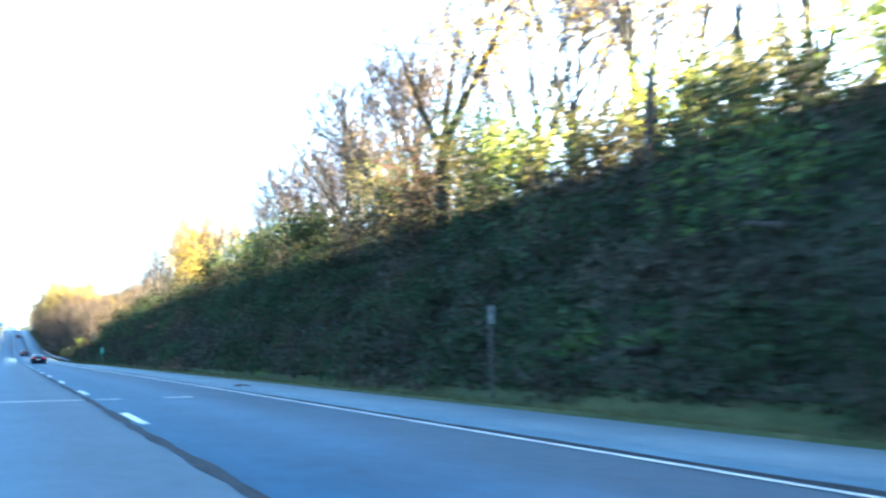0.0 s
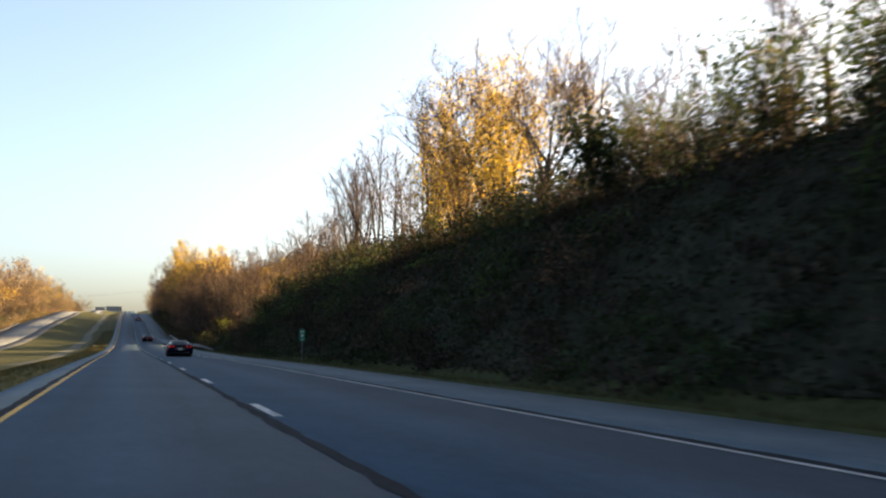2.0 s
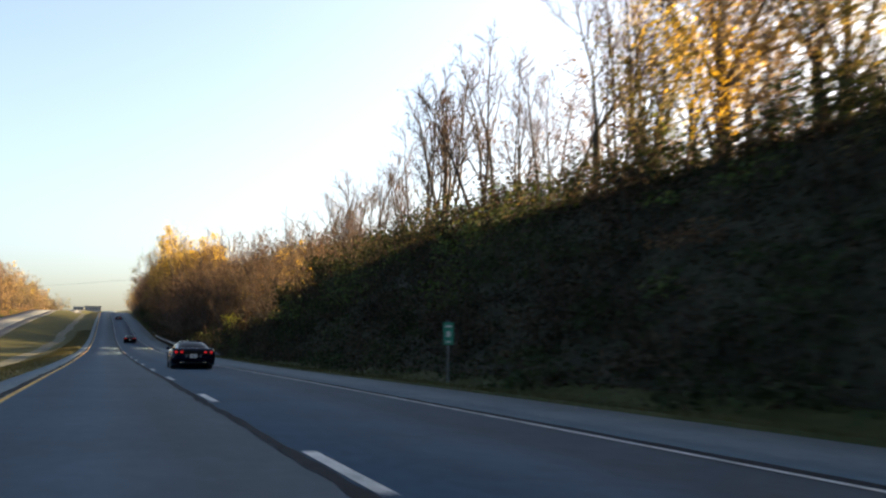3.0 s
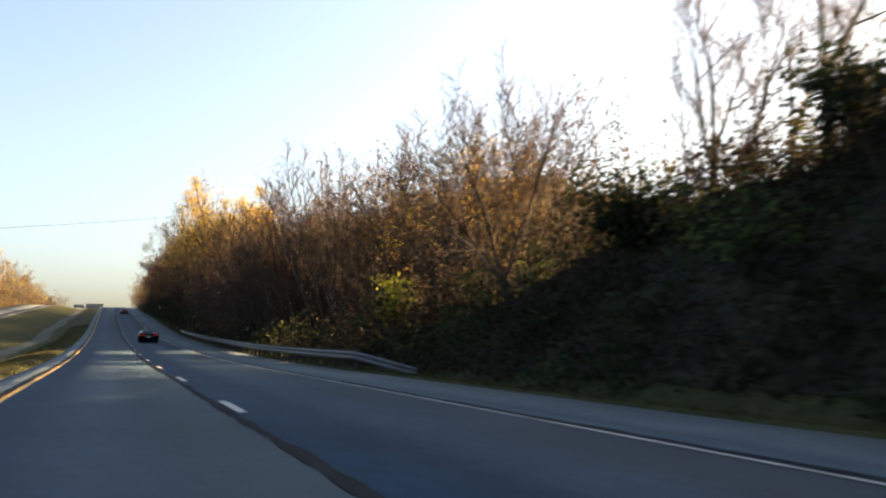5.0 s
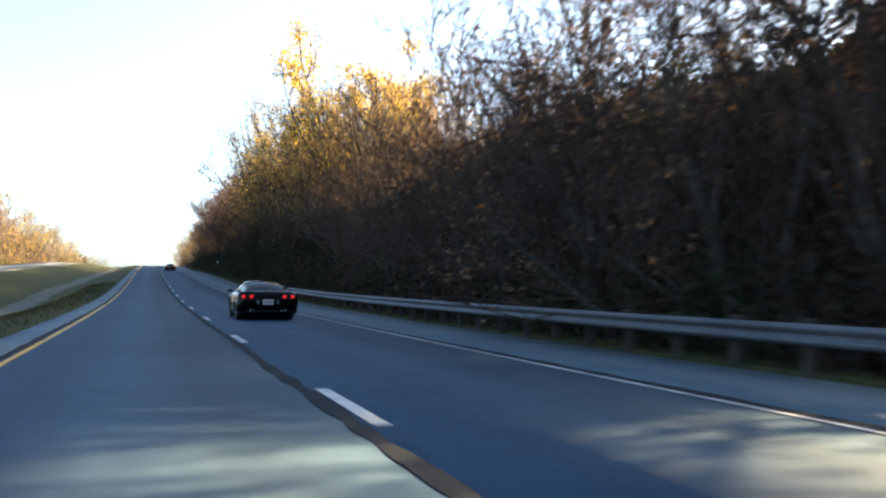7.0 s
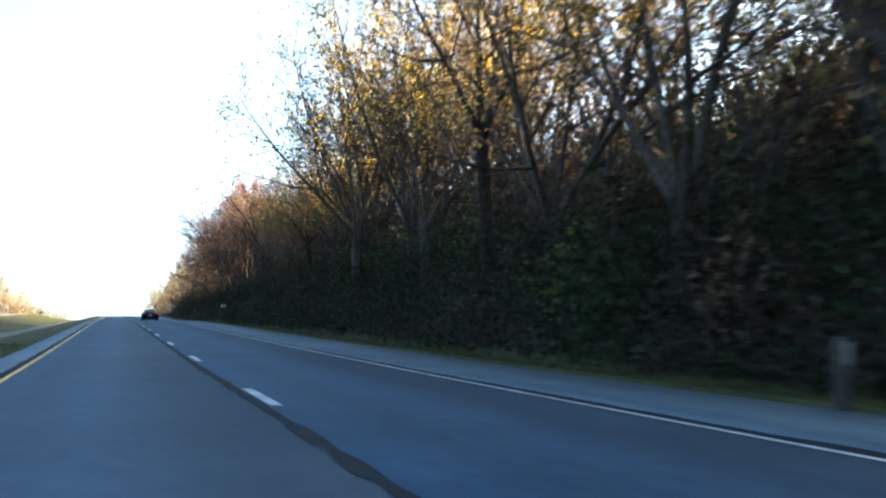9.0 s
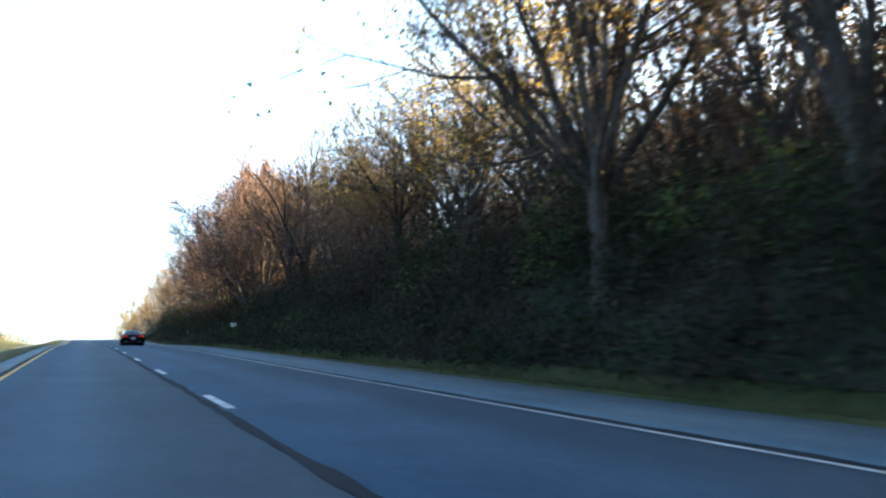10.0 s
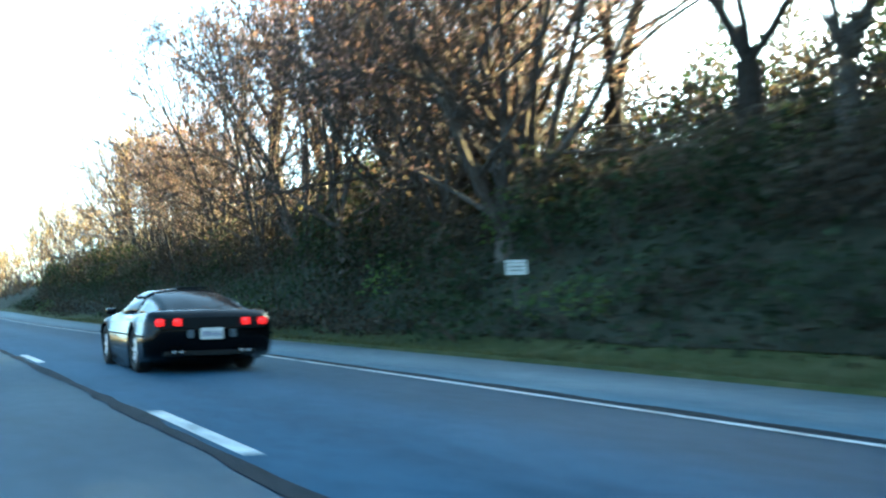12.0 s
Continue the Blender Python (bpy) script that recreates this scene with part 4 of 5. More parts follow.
ground_cover("ground_cover", 300, 430, 34000, 33, "dark green weeds at the foot of the brush", .09)


def bush(x, y, r, h, leaf, label, seed, n=1400, size=.1):
    rng = np.random.default_rng(seed)
    z = float(ground_z(x, y))
    root = empty("bush", pose(x, y, z), label, "bush", "single bushes by the road")
    VT, FT, tips = [], [], []
    for s in range(26):
        a = rng.random() * 6.283
        p0 = np.array([math.cos(a) * .12, math.sin(a) * .12, -.1])
        p2 = np.array([math.cos(a) * r * rng.random() ** .6, math.sin(a) * r * rng.random() ** .6, h * (.55 + .45 * rng.random())])
        p1 = (p0 + p2) / 2 + np.array([0, 0, h * .12])
        tube([p0, p1, p2], [.03, .018, .007], 4, VT, FT)
        tips += [p0 * .4 + p1 * .6, p1, (p1 + p2) / 2, p2, p2]
    part_mesh("branchwork", mesh_np("branchwork", np.concatenate(VT), np.concatenate(FT), M_TWIG), root, "thin grey-brown stems")
    tips = np.array(tips)
    c = tips[rng.integers(0, len(tips), n)] + rng.standard_normal((n, 3)) * r * .2
    c = c[c[:, 2] > .1]
    v, f = leaf_cards(c, size, rng, 0, 3)
    part_mesh("foliage", mesh_np("foliage", v, f, LEAF[leaf]), root, leaf + " leaves")
    return root


def bush_to(x, y, r, top, leaf, label, seed, n=1400, size=.1):
    return bush(x, y, r, float(road_z(y)) + top - float(ground_z(x, y)), leaf, label, seed, n, size)


bush_to(12.9, 202.0, 1.05, 3.8, "lime", "bright yellow-green leafy bush behind the guardrail", 1, 1700, .09)
bush_to(14.6, 211, 1.2, 3.0, "green", "dull green bush in front of brown woods", 2)
bush_to(13.0, 236, .7, 1.2, "green", "small dull green bush behind the guardrail", 3, 300)
bush_to(13.5, 262, .9, 1.3, "green", "low dull green bush behind the guardrail", 4, 600)
for k, (x, y) in enumerate(((18.6, 9), (19.4, 14), (18.2, 19), (19.6, 23), (18.8, 27), (19.2, 33))):
    bush(x, y, 1.8, 2.9, "lime" if k % 2 else "olive", "yellow-green leafy bush on top of the bank", 40 + k, 1500, .1)
for k, (x, y) in enumerate(((18.8, 36), (19.6, 39.5), (18.6, 43), (19.4, 46.5), (18.9, 50), (19.5, 69), (19.9, 73.5), (19.2, 78), (19.8, 82), (19.3, 86))):
    bush(x, y, 2.3, 4.6 if y < 60 else 3.8, ("green", "olive", "brown")[k % 3] if y < 60 else "green", "tall dark shrub under the trees on the bank", 80 + k, 2200, .09)
for i, (x, y) in enumerate(((18.6, 96.5), (17.5, 60), (18.0, 176), (16.5, 186))):
    bush(x, y, 2.2, 3.6 if y < 150 else 1.9, "scrub", "dense dark green bush near the top of the bank", 20 + i, 2600, .11)
for k, (x, y) in enumerate(((19.0, 110), (19.6, 113.5), (18.8, 117), (19.8, 121), (19.2, 125))):
    bush(x, y, 2.4, 5.8, ("yellow", "olive", "tan")[k % 3], "tall golden-leaved shrub on top of the bank", 60 + k, 2200, .085)


# ---- grass ----
def grass_strip(name, x0, x1, y0, y1, n, h, label, seed):
    rng = np.random.default_rng(seed)
    x = x0 + (x1 - x0) * rng.random(n)
    y = y0 + (y1 - y0) * rng.random(n)
    z = ground_z(x, y) - .02
    a = rng.random(n) * 6.283
    hh = h * (.5 + rng.random(n))
    w = .008 + .014 * rng.random(n)
    ln = rng.standard_normal((n, 2)) * .35
    dx, dy = np.cos(a) * w, np.sin(a) * w
    v = np.stack([np.stack([x - dx, y - dy, z], 1), np.stack([x + dx, y + dy, z], 1), np.stack([x + ln[:, 0] * hh, y + ln[:, 1] * hh, z + hh], 1)], 1)
    ob = new(name, mesh_np(name, v.reshape(-1, 3), np.arange(3 * n).reshape(n, 3), M_GRASS))
    return tagged(ob, label, "grass", kind="stuff")


grass_strip("verge_grass", X_RIGHT - .05, 10.95, -10, 200, 32000, .11, "short green and straw-coloured grass on the verge", 1)
grass_strip("verge_grass", X_RIGHT - .05, 10.95, 200, 470, 36000, .11, "short green grass on the verge by the shoulder", 2)
grass_strip("median_grass", -5.5, X_LEFT + .04, 25, 330, 45000, .09, "short grass along the edge of the median", 3)


# ---- guardrails ----
def beam_section():
    """Half-turns of a W-shaped steel beam: (out, up) pairs, 0.31 m tall."""
    return [(0, -.155), (.03, -.15), (.075, -.115), (.08, -.075), (.04, -.03), (.005, 0), (.04, .03), (.08, .075), (.075, .115), (.03, .15), (0, .155)]


def guardrail(x_of, z_of, y0, y1, label, out=-1.0, post_in=.12):
    root = empty("guardrail", pose(x_of(y0), y0, z_of(y0)), label, "guardrail")
    inv = Matrix.Translation(-root.matrix_basis.translation)
    sec = np.array(beam_section())
    y = y0
    while y < y1 - .1:
        ys = np.linspace(y, min(y + 3.84, y1), 4)
        V = []
        for s, back in ((sec, 0), (sec[::-1], -.006)):
            for o, u in s:
                V.append([(x_of(q) + out * (o + back), q, z_of(q) + .53 + u) for q in ys])
        V = np.array(V)
        n = len(V)
        V = np.concatenate([V, V[:1]])
        me = mesh_np("rail", V.reshape(-1, 3), grid_faces(n + 1, 4), M_STEEL, True)
        part_mesh("rail", me, root, at=inv)
        y += 3.81
    bm = bmesh.new()
    box(bm, 0, 0, .1, .15, .15, 1.3, .012)
    post_me = bpy.data.meshes.new("post")
    bm.to_mesh(post_me)
    bm.free()
    post_me.materials.append(M_WOOD)
    bm = bmesh.new()
    box(bm, 0, 0, 0, .12, .14, .33, .01)
    block_me = bpy.data.meshes.new("spacer")
    bm.to_mesh(block_me)
    bm.free()
    block_me.materials.append(M_WOOD)
    y = y0 + .2
    while y < y1:
        p = part_mesh("post", post_me, root, at=inv @ pose(x_of(y) - out * .2, y, z_of(y)))
        part_mesh("spacer", block_me, root, at=inv @ pose(x_of(y) - out * .06, y, z_of(y) + .53))
        y += 1.905
    return root


RAIL_Y0, RAIL_Y1 = 190.5, 299.0


def rail_x(y):
    return 8.95 + 1.5 * max(0.0, (195.5 - y) / 5) ** 2 + 1.1 * max(0.0, (y - 290) / 9) ** 2


def rail_z(y):
    return float(road_z(y)) - .03 - .45 * max(0.0, (y - 291) / 8) ** 1.5 - .55 * max(0.0, (194.5 - y) / 4) ** 1.5


guardrail(rail_x, rail_z, RAIL_Y0, RAIL_Y1, "galvanised steel W-beam guardrail on weathered wooden posts")
guardrail(lambda y: -26.6, lambda y: float(road_z(y)) + float(opposite_rise(y)), 190, 352,
          "pale steel guardrail along the opposite carriageway", out=1.0)


# ---- roadside posts and signs ----
def delineator(x, y, h):
    z = float(ground_z(x, y))
    root = empty("marker_post", pose(x, y, z, 1.5, -1.0, 4), "weathered grey post with a pale reflector plate on the verge", "post")
    bm = bmesh.new()
    box(bm, 0, 0, h / 2 - .2, .085, .07, h + .4, .01)
    part("post", bm, M_WOOD, root, "dark weathered post")
    bm = bmesh.new()
    box(bm, 0, -.041, h - .24, .10, .012, .42, .004)
    part("reflector_plate", bm, M_POST_GREY, root, "pale rectangular plate")
    return root


delineator(10.5, 18.3, 2.2)


def mile_sign(x, y):
    z = float(ground_z(x, y))
    root = empty("mile_sign", pose(x, y, z, 0, 0, -3), "small green mile marker sign on a thin steel post", "sign")
    bm = bmesh.new()
    box(bm, 0, 0, .85, .055, .035, 2.3, .004)
    part("post", bm, M_STEEL, root, "thin steel post")
    bm = bmesh.new()
    box(bm, 0, -.026, 1.58, .32, .008, .68, .003)
    plate = part("plate", bm, M_SIGN_GREEN, root, "upright green plate")
    for cz, sx, sz in ((1.80, .20, .06), (1.56, .12, .17), (1.33, .14, .05)):
        bm = bmesh.new()
        box(bm, 0, -.033, cz, sx, .004, sz)
        part("marking", bm, M_SIGN_WHITE, plate, "white bar")
    return root


mile_sign(9.95, 120.6)


def notice(x, y, top):
    z = float(ground_z(x, y))
    hz = float(road_z(y)) + top - z
    root = empty("notice_board", pose(x, y, z, 0, 0, -14), "small white notice board on a thin post before the brush", "sign")
    bm = bmesh.new()
    box(bm, 0, .03, hz / 2 - .2, .06, .05, hz + .1, .005)
    part("post", bm, M_WOOD, root, "thin dark post")
    bm = bmesh.new()
    box(bm, 0, 0, hz - .02, .50, .012, .26, .004)
    plate = part("plate", bm, M_SIGN_WHITE, root, "white rectangular plate")
    bm = bmesh.new()
    box(bm, -.02, 0, hz + .15, .50, .012, .06, .004)
    part("top_plate", bm, M_SIGN_WHITE, root, "narrow white strip above the plate")
    for k, cz in enumerate((.05, -.03)):
        bm = bmesh.new()
        box(bm, 0, -.008, hz - .02 + cz, .36 - .08 * k, .004, .03)
        part("marking", bm, M_POST_GREY, plate, "grey bar")
    return root


notice(12.0, 415.4, 1.62)


def end_post(x, y, h):
    z = float(ground_z(x, y))
    root = empty("marker_post", pose(x, y, z, 0, 2, 10), "stout pale weathered post at the end of the guardrail", "post")
    bm = bmesh.new()
    box(bm, 0, 0, h / 2 - .2, .17, .17, h + .4, .02)
    part("post", bm, M_WOOD, root)
    bm = bmesh.new()
    box(bm, 0, -.088, h - .22, .13, .01, .3, .003)
    part("reflector_plate", bm, M_POST_GREY, root, "pale plate")
    return root


end_post(9.05, 303.4, 1.0)
delineator(10.4, 438.5, 1.6)


# ---- litter on the shoulder ----
def tyre_scrap(x, y):
    rng = np.random.default_rng(4)
    n = 14
    u = np.linspace(0, 1, n)
    X, Z = [], []
    cx = x + .05 * np.sin(u * 9)
    cy = y - .5 + u * 1.0
    V = []
    for w, dz in ((-.16, .01), (-.12, .05), (.12, .055), (.17, .012)):
        V.append(np.stack([cx + w * (1 + .2 * rng.standard_normal(n)), cy, road_z(cy) - .03 + dz + .03 * np.abs(np.sin(u * 7 + w * 8))], 1))
    ob = new("tyre_scrap", mesh_np("tyre_scrap", np.array(V).reshape(-1, 3), grid_faces(4, n), M_TYRE, True))
    return tagged(ob, "torn black strip of tyre rubber lying on the shoulder", "debris")


tyre_scrap(6.75, 28.6)


def scrap(x, y, s, label, m):
    rng = np.random.default_rng(int(y))
    g = np.meshgrid(np.linspace(-1, 1, 6), np.linspace(-1, 1, 5), indexing="ij")
    z = .12 + .10 * rng.random(g[0].shape)
    v = np.stack([x + g[0] * s, y + g[1] * s * .7, float(ground_z(x, y)) + z * s * 1.4 + .01], -1)
    return tagged(new("litter", mesh_np("litter", v.reshape(-1, 3), grid_faces(6, 5), m, True)), label, "litter")


scrap(8.85, 109.3, .16, "crumpled white scrap of litter at the edge of the shoulder", M_SIGN_WHITE)
scrap(-3.2, 84.0, .3, "crumpled pale litter on the median grass", M_SIGN_WHITE)


def log(x, y, length, r, turn, label):
    z = float(ground_z(x, y))
    V, F = [], []
    p = np.stack([np.linspace(-length / 2, length / 2, 7), .06 * np.sin(np.linspace(0, 5, 7)), np.full(7, r * .8)], 1)
    tube(p, r * np.array([.7, .95, 1, .95, .85, .75, .6]), 8, V, F)
    root = empty("fallen_log", pose(x, y, z, 0, -4, turn), label, "log")
    part_mesh("stem", mesh_np("stem", np.concatenate(V), np.concatenate(F), M_BARK, True), root)
    V, F = [], []
    tube([p[3], p[3] + np.array([.2, .3, .35])], [r * .4, r * .15], 5, V, F)
    part_mesh("stub", mesh_np("stub", np.concatenate(V), np.concatenate(F), M_BARK, True), root)


log(12.4, 14.5, 1.5, .12, 20, "short fallen grey log lying in the verge grass")
log(15.0, 13.3, 1.8, .12, 160, "fallen grey branch among the brush on the bank")


def far_building(x0, x1, y, depth, height):
    z = float(ground_z((x0 + x1) / 2, y))
    root = empty("building", pose((x0 + x1) / 2, y, z), "low pale grey flat-roofed building far beyond the crest of the road", "building")
    w = x1 - x0
    bm = bmesh.new()
    box(bm, 0, 0, height / 2 - 1, w, depth, height + 2)
    part("wall", bm, M_PALE_WALL, root)
    bm = bmesh.new()
    box(bm, 0, 0, height + .2, w + .8, depth + .8, .4, .05)
    part("roof", bm, M_FAR_SHOULDER, root, "dark flat roof edge")
    for i in range(int(w // 3)):
        bm = bmesh.new()
        box(bm, -w / 2 + 1.8 + 3 * i, -depth / 2 - .03, height * .58, 1.5, .1, 1.4)
        part("window", bm, M_FAR_ROAD, root, "grey window")
    return root


far_building(-19, -4, 1165, 12, 5.5)
far_building(-30, -20.5, 1190, 10, 4.5)

# ---- overhead wire ----
wire = empty("overhead_wire", pose(0, 221, 9.2), "thin dark utility wire strung across the highway", "wire")
for dz, dy in ((0, 0),):
    V, F = [], []
    xs = np.linspace(-90, 45, 40)
    tube(np.stack([xs, np.full(40, dy), dz + .11 * xs + .0013 * xs ** 2], 1), np.full(40, .009), 4, V, F)
    part_mesh("strand", mesh_np("strand", np.concatenate(V), np.concatenate(F), M_WIRE), wire)


# ---- cars ----
def smooth_interp(x, xs, ys):
    xs, ys = np.asarray(xs, float), np.asarray(ys, float)
    m = np.gradient(ys, xs)
    i = np.clip(np.searchsorted(xs, x) - 1, 0, len(xs) - 2)
    h = xs[i + 1] - xs[i]
    t = (x - xs[i]) / h
    return (2 * t ** 3 - 3 * t ** 2 + 1) * ys[i] + (t ** 3 - 2 * t ** 2 + t) * h * m[i] + (-2 * t ** 3 + 3 * t ** 2) * ys[i + 1] + (t ** 3 - t ** 2) * h * m[i + 1]


def sports_coupe(m, label, paint, lit, height=1.19, width=1.80, roof_back=1.0, pods=True):
    """A low two-door hatchback coupe. Its own y points ahead; the rear axle is at y = 0, the road at z = 0."""
    car = empty("car", m, label, "car", "dark cars in the outer lane")
    L0, L1, WB, R = -1.02, 3.44, 2.44, .325
    k = height / 1.19
    hw = width / 2
    st = np.linspace(L0, L1, 76)
    wid = smooth_interp(st, [L0, L0 + .08, -.6, 0, .6, 1.3, 2.0, 2.44, 2.9, 3.25, L1], [hw - .10, hw - .03, hw, hw, hw - .03, hw - .05, hw - .04, hw - .01, hw - .05, hw - .17, hw - .36])
    top = smooth_interp(st, [L0, L0 + .06, -.6, 0, .6, 1.2, 1.6, 2.2, 2.8, 3.2, L1], [.77 * k, .83 * k, .85 * k, .85 * k, .84 * k, .84 * k, .86 * k, .82 * k, .70 * k, .57 * k, .45])
    floor_z = smooth_interp(st, [L0, L0 + .15, -.5, 2.9, 3.25, L1], [.36, .27, .17, .15, .18, .26])
    arch = np.full(len(st), 0.0)
    for ax in (0.0, WB):
        q = (R + .055) ** 2 - (st - ax) ** 2
        arch = np.maximum(arch, np.where(q > 0, R + np.sqrt(np.maximum(q, 0)), 0))
    low = np.maximum(floor_z, arch)
    rows = []
    for y, w, t, fz, lo in zip(st, wid, top, floor_z, low):
        mid = max(.50, min(t - .16, .56))
        mid = max(mid, min(lo + .02, t - .1))
        rows.append([(0, y, fz), (.60, y, fz), (.62, y, lo), (w - .03, y, lo), (w, y, (lo + mid) / 2), (w + .012, y, mid), (w - .004, y, mid + .02), (w - .02, y, (mid + t) / 2),
                     (w - .06, y, t - .035), (w - .13, y, t - .004), (w - .35, y, t + .006), (0, y, t + .016)])
    half = np.array(rows)
    full = np.concatenate([half, half[:, ::-1][:, 1:-1] * np.array([-1, 1, 1])], 1)
    full = np.concatenate([full, full[:, :1]], 1)
    bm = bmesh.new()
    vs = [bm.verts.new(p) for p in full.reshape(-1, 3)]
    for f in grid_faces(*full.shape[:2]):
        try:
            bm.faces.new([vs[i] for i in f])
        except ValueError:
            pass
    for r in (0, len(st) - 1):
        ring = vs[r * full.shape[1]:(r + 1) * full.shape[1] - 1]
        bm.faces.new(ring if r else ring[::-1])
    bmesh.ops.remove_doubles(bm, verts=bm.verts, dist=.0015)
    bmesh.ops.recalc_face_normals(bm, faces=bm.faces)
    body = part("body", bm, paint, car, "glossy low wide body", True)

    # cabin: glass shell, roof panel and pillars
    cs = np.linspace(-.72, 2.02, 34)
    ct = smooth_interp(cs, [-.72, -.3, .2, .62, 1.0, 1.3, 1.65, 2.02], [.86 * k, .99 * k, 1.11 * k, 1.172 * k, 1.18 * k, 1.14 * k, 1.00 * k, .85 * k])
    cw = smooth_interp(cs, [-.72, -.3, .3, .9, 1.4, 2.02], [hw - .16, hw - .17, hw - .16, hw - .14, hw - .13, hw - .18])
    base_z = np.interp(cs, st, top) - .02

    def shell(lo_y, hi_y, cols, inset=0.0):
        rws = []
        for y, t, w, b in zip(cs, ct, cw, base_z):
            if lo_y <= y <= hi_y:
                t = max(t, b + .01)
                hh = t - b
                pr = [(w, b), (w - .05 - .04 * hh, b + hh * .35), (w - .12 - .12 * hh, b + hh * .75), (w - .22 - .18 * hh, b + hh * .95), (w - .36 - .2 * hh, t), (.2, t + .018), (0, t + .02)]
                pr = [(max(p[0] - inset, 0), y, p[1] - inset) for p in pr]
                rws.append(pr[cols[0]:cols[1]])
        return np.array(rws)

    def add_shell(name, arr, material, parent, lab, mirror=True):
        arrs = [arr, arr * np.array([-1, 1, 1])] if mirror else [np.concatenate([arr, (arr * np.array([-1, 1, 1]))[:, ::-1][:, 1:]], 1)]
        for q in arrs:
            bm = bmesh.new()
            vv = [bm.verts.new(p) for p in q.reshape(-1, 3)]
            for f in grid_faces(*q.shape[:2]):
                bm.faces.new([vv[i] for i in f])
            bmesh.ops.recalc_face_normals(bm, faces=bm.faces)
            bmesh.ops.solidify(bm, geom=bm.faces, thickness=.006)
            part(name, bm, material, parent, lab, True)

    add_shell("rear_window", shell(-.72, .52, (2, 7)), M_GLASS, car, "wide sloping dark glass hatch", False)
    add_shell("roof", shell(.50, 1.25, (2, 7), -.004), paint, car, "black roof panel", False)
    add_shell("windscreen", shell(1.23, 2.02, (2, 7)), M_GLASS, car, "raked windscreen", False)
    add_shell("rear_pillar", shell(-.72, .42, (0, 3), -.003), paint, car, "body-coloured rear pillar")
    add_shell("side_window", shell(.40, 1.75, (0, 3)), M_GLASS, car, "dark side glass")
    bm = bmesh.new()
    box(bm, .12, .72, 1.212 * k, .46, .30, .034, .01)
    part("sunroof_deflector", bm, M_TRIM, car, "black raised panel on the roof")
    # rub strip round the body
    for sx in (-1, 1):
        bm = None
        for a, b in zip(range(2, len(st) - 6, 2), range(4, len(st) - 4, 2)):
            if low[a] > .5 or low[b] > .5:
                if bm:
                    part("rub_strip", bm, M_TRIM, car)
                bm = None
                continue
            bm = bm or bmesh.new()
            p, q = Vector((sx * (wid[a] + .014), st[a], .535)), Vector((sx * (wid[b] + .014), st[b], .535))
            cyl(bm, p, q, .014, seg=6)
        part("rub_strip", bm, M_TRIM, car)
        bm = bmesh.new()
        box(bm, sx * (hw + .03), 1.52, .87 * k, .15, .09, .095, .03)
        part("mirror", bm, paint, car, "black door mirror")
    # tail: dark panel, lamps, plate, exhausts
    tail_y = L0 - .006
    bm = bmesh.new()
    box(bm, 0, tail_y + .006, .70 * k, hw * 2 - .34, .02, .17 * k, .02)
    panel = part("tail_panel", bm, M_TRIM, car, "recessed black tail panel")
    for sx in (-1, 1):
        for off in (.29, .53) if pods else (.44,):
            bm = bmesh.new()
            box(bm, sx * (hw - .10 - off + .21), tail_y - .012, .72 * k, .115 if pods else .34, .03, .105 if pods else .10, .035)
            part("tail_light", bm, M_TAIL if lit else M_TAIL_DIM, car, "square red tail light with rounded corners", True)
        bm = bmesh.new()
        box(bm, sx * .30, tail_y - .01, .555 * k, .09, .02, .11, .01)
        part("reversing_light", bm, M_STEEL, car, "dull grey reversing light")
        for off in (.42, .52):
            bm = bmesh.new()
            cyl(bm, (sx * off, tail_y - .05, .30), (sx * off, tail_y + .2, .30), .034, seg=14)
            part("exhaust", bm, M_CHROME, car, "chrome exhaust tip", True)
        bm = bmesh.new()
        box(bm, sx * (hw - .015), L0 + .22, .50, .02, .12, .05, .006)
        part("side_marker", bm, M_TAIL_DIM, car, "small red side marker")
    bm = bmesh.new()
    box(bm, 0, tail_y - .012, .555 * k, .32, .012, .16, .006)
    plate = part("number_plate", bm, M_SIGN_WHITE, car, "white number plate")
    for i in range(5):
        bm = bmesh.new()
        box(bm, -.11 + .055 * i, tail_y - .02, .55 * k, .03, .004, .075)
        part("marking", bm, M_PLATE_BAR, plate, "dark bar")
    bm = bmesh.new()
    box(bm, 0, L0 + .15, .31, hw * 2 - .5, .18, .12, .03)
    part("rear_valance", bm, M_TYRE, car, "black lower bumper")
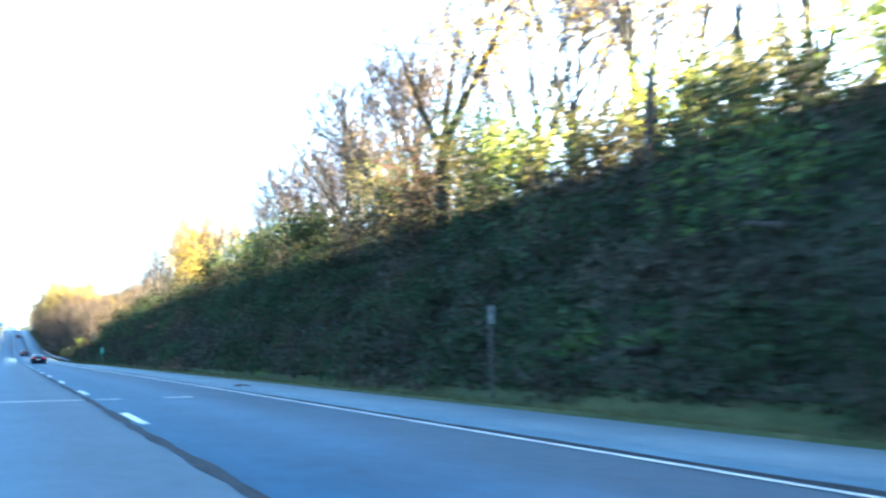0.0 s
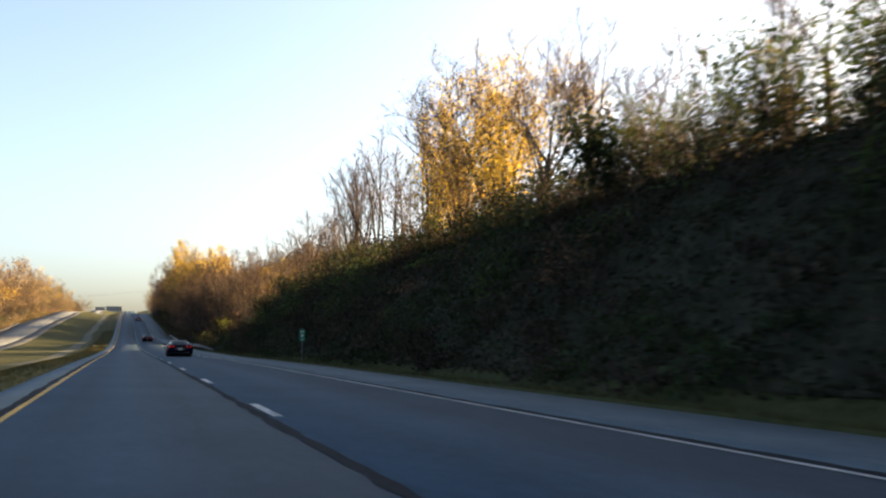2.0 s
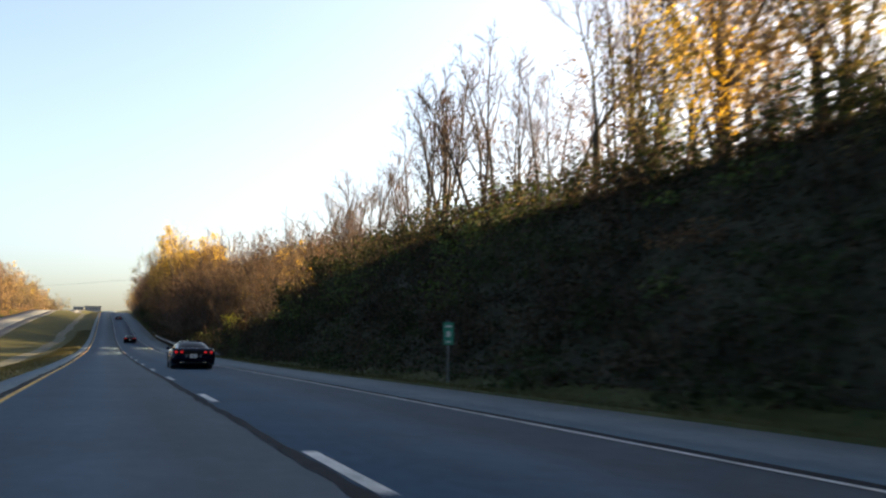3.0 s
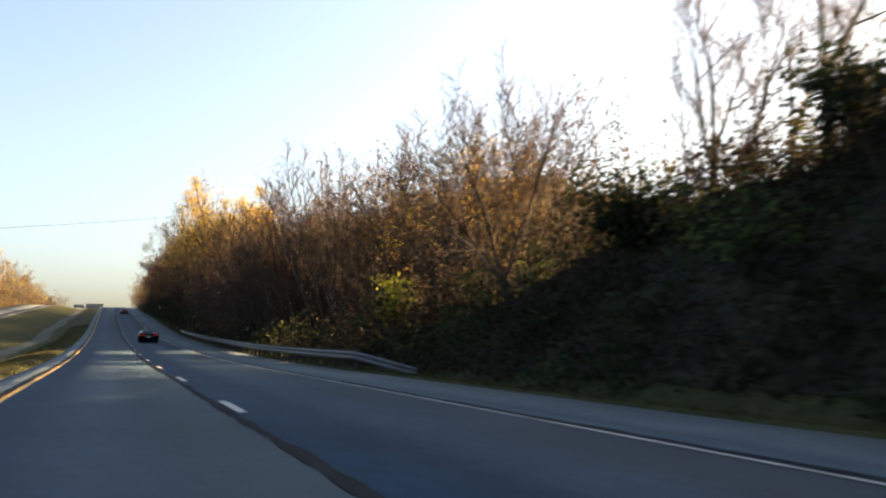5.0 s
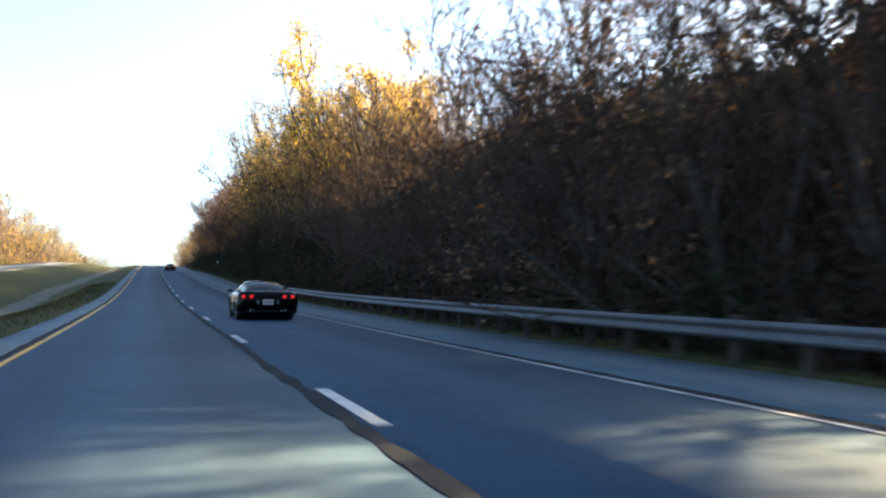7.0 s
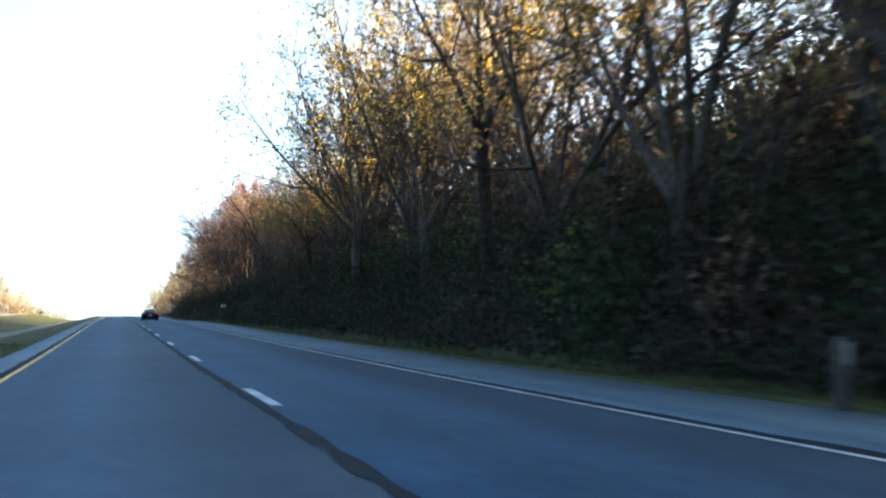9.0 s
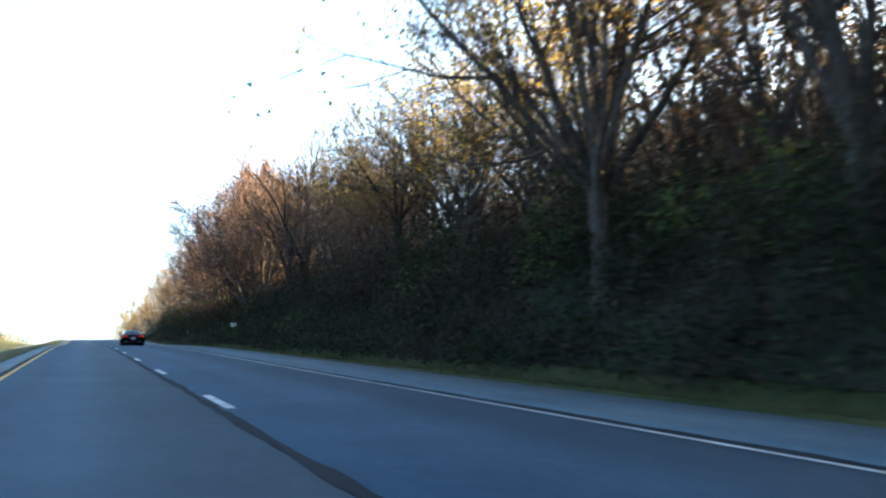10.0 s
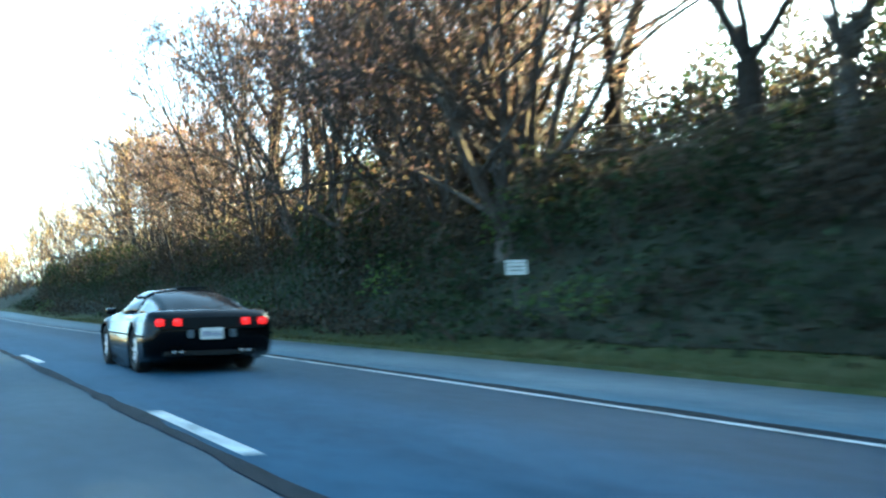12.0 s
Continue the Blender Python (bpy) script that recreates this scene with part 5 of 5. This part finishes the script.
    bm = bmesh.new()
    box(bm, 0, 1.2, .33, hw * 2 - .42, 3.7, .25, .05)
    part("underbody", bm, M_TRIM, car, "dark underbody")
    # wheels
    for ax in (0.0, WB):
        for sx in (-1, 1):
            cx = sx * (hw - .15)
            bm = bmesh.new()
            prof = [(.20, -.115), (.285, -.12), (.318, -.10), (R, -.06), (R, .06), (.318, .10), (.285, .12), (.20, .115)]
            n = 30
            vv = [[bm.verts.new((cx + o, ax + r * math.cos(a), R + r * math.sin(a))) for r, o in prof] for a in np.arange(n) * 2 * math.pi / n]
            for i in range(n):
                for j in range(len(prof)):
                    bm.faces.new([vv[i][j], vv[(i + 1) % n][j], vv[(i + 1) % n][(j + 1) % len(prof)], vv[i][(j + 1) % len(prof)]])
            bmesh.ops.recalc_face_normals(bm, faces=bm.faces)
            wheel = part("wheel", bm, M_TYRE, car, "black tyre with polished rim", True)
            bm = bmesh.new()
            face = cx + sx * .10
            cyl(bm, (cx - sx * .10, ax, R), (face - sx * .03, ax, R), .205, seg=28)
            cyl(bm, (face - sx * .03, ax, R), (face, ax, R), .06, seg=16)
            for q in range(8):
                a = q * math.pi / 4
                s = bmesh.ops.create_cube(bm, size=1, matrix=Matrix.Translation((face - sx * .012, ax + .125 * math.cos(a), R + .125 * math.sin(a))) @ Matrix.Rotation(a, 4, 'X') @ Matrix.Diagonal((.022, .17, .045, 1)))
            part("rim", bm, M_RIM, wheel, "polished alloy rim with short spokes")
    return car


def car_pose(y, x=3.72):
    z0, z1 = float(road_z(y)), float(road_z(y + 2.44))
    return pose(x, y, z0 + .004, math.degrees(math.atan2(z1 - z0, 2.44)), 0, 0)


sports_coupe(car_pose(411.0), "glossy black low sports coupe with four lit red tail lights", M_BLACK_PAINT, True)
sports_coupe(car_pose(257.0), "black low wide coupe with a dark tail in the outer lane", M_BLACK_PAINT, False, height=1.21, width=1.84)
sports_coupe(car_pose(138.0), "dark blue low coupe with dim red tail lights", M_BLUE_PAINT, False, height=1.22, width=1.84)
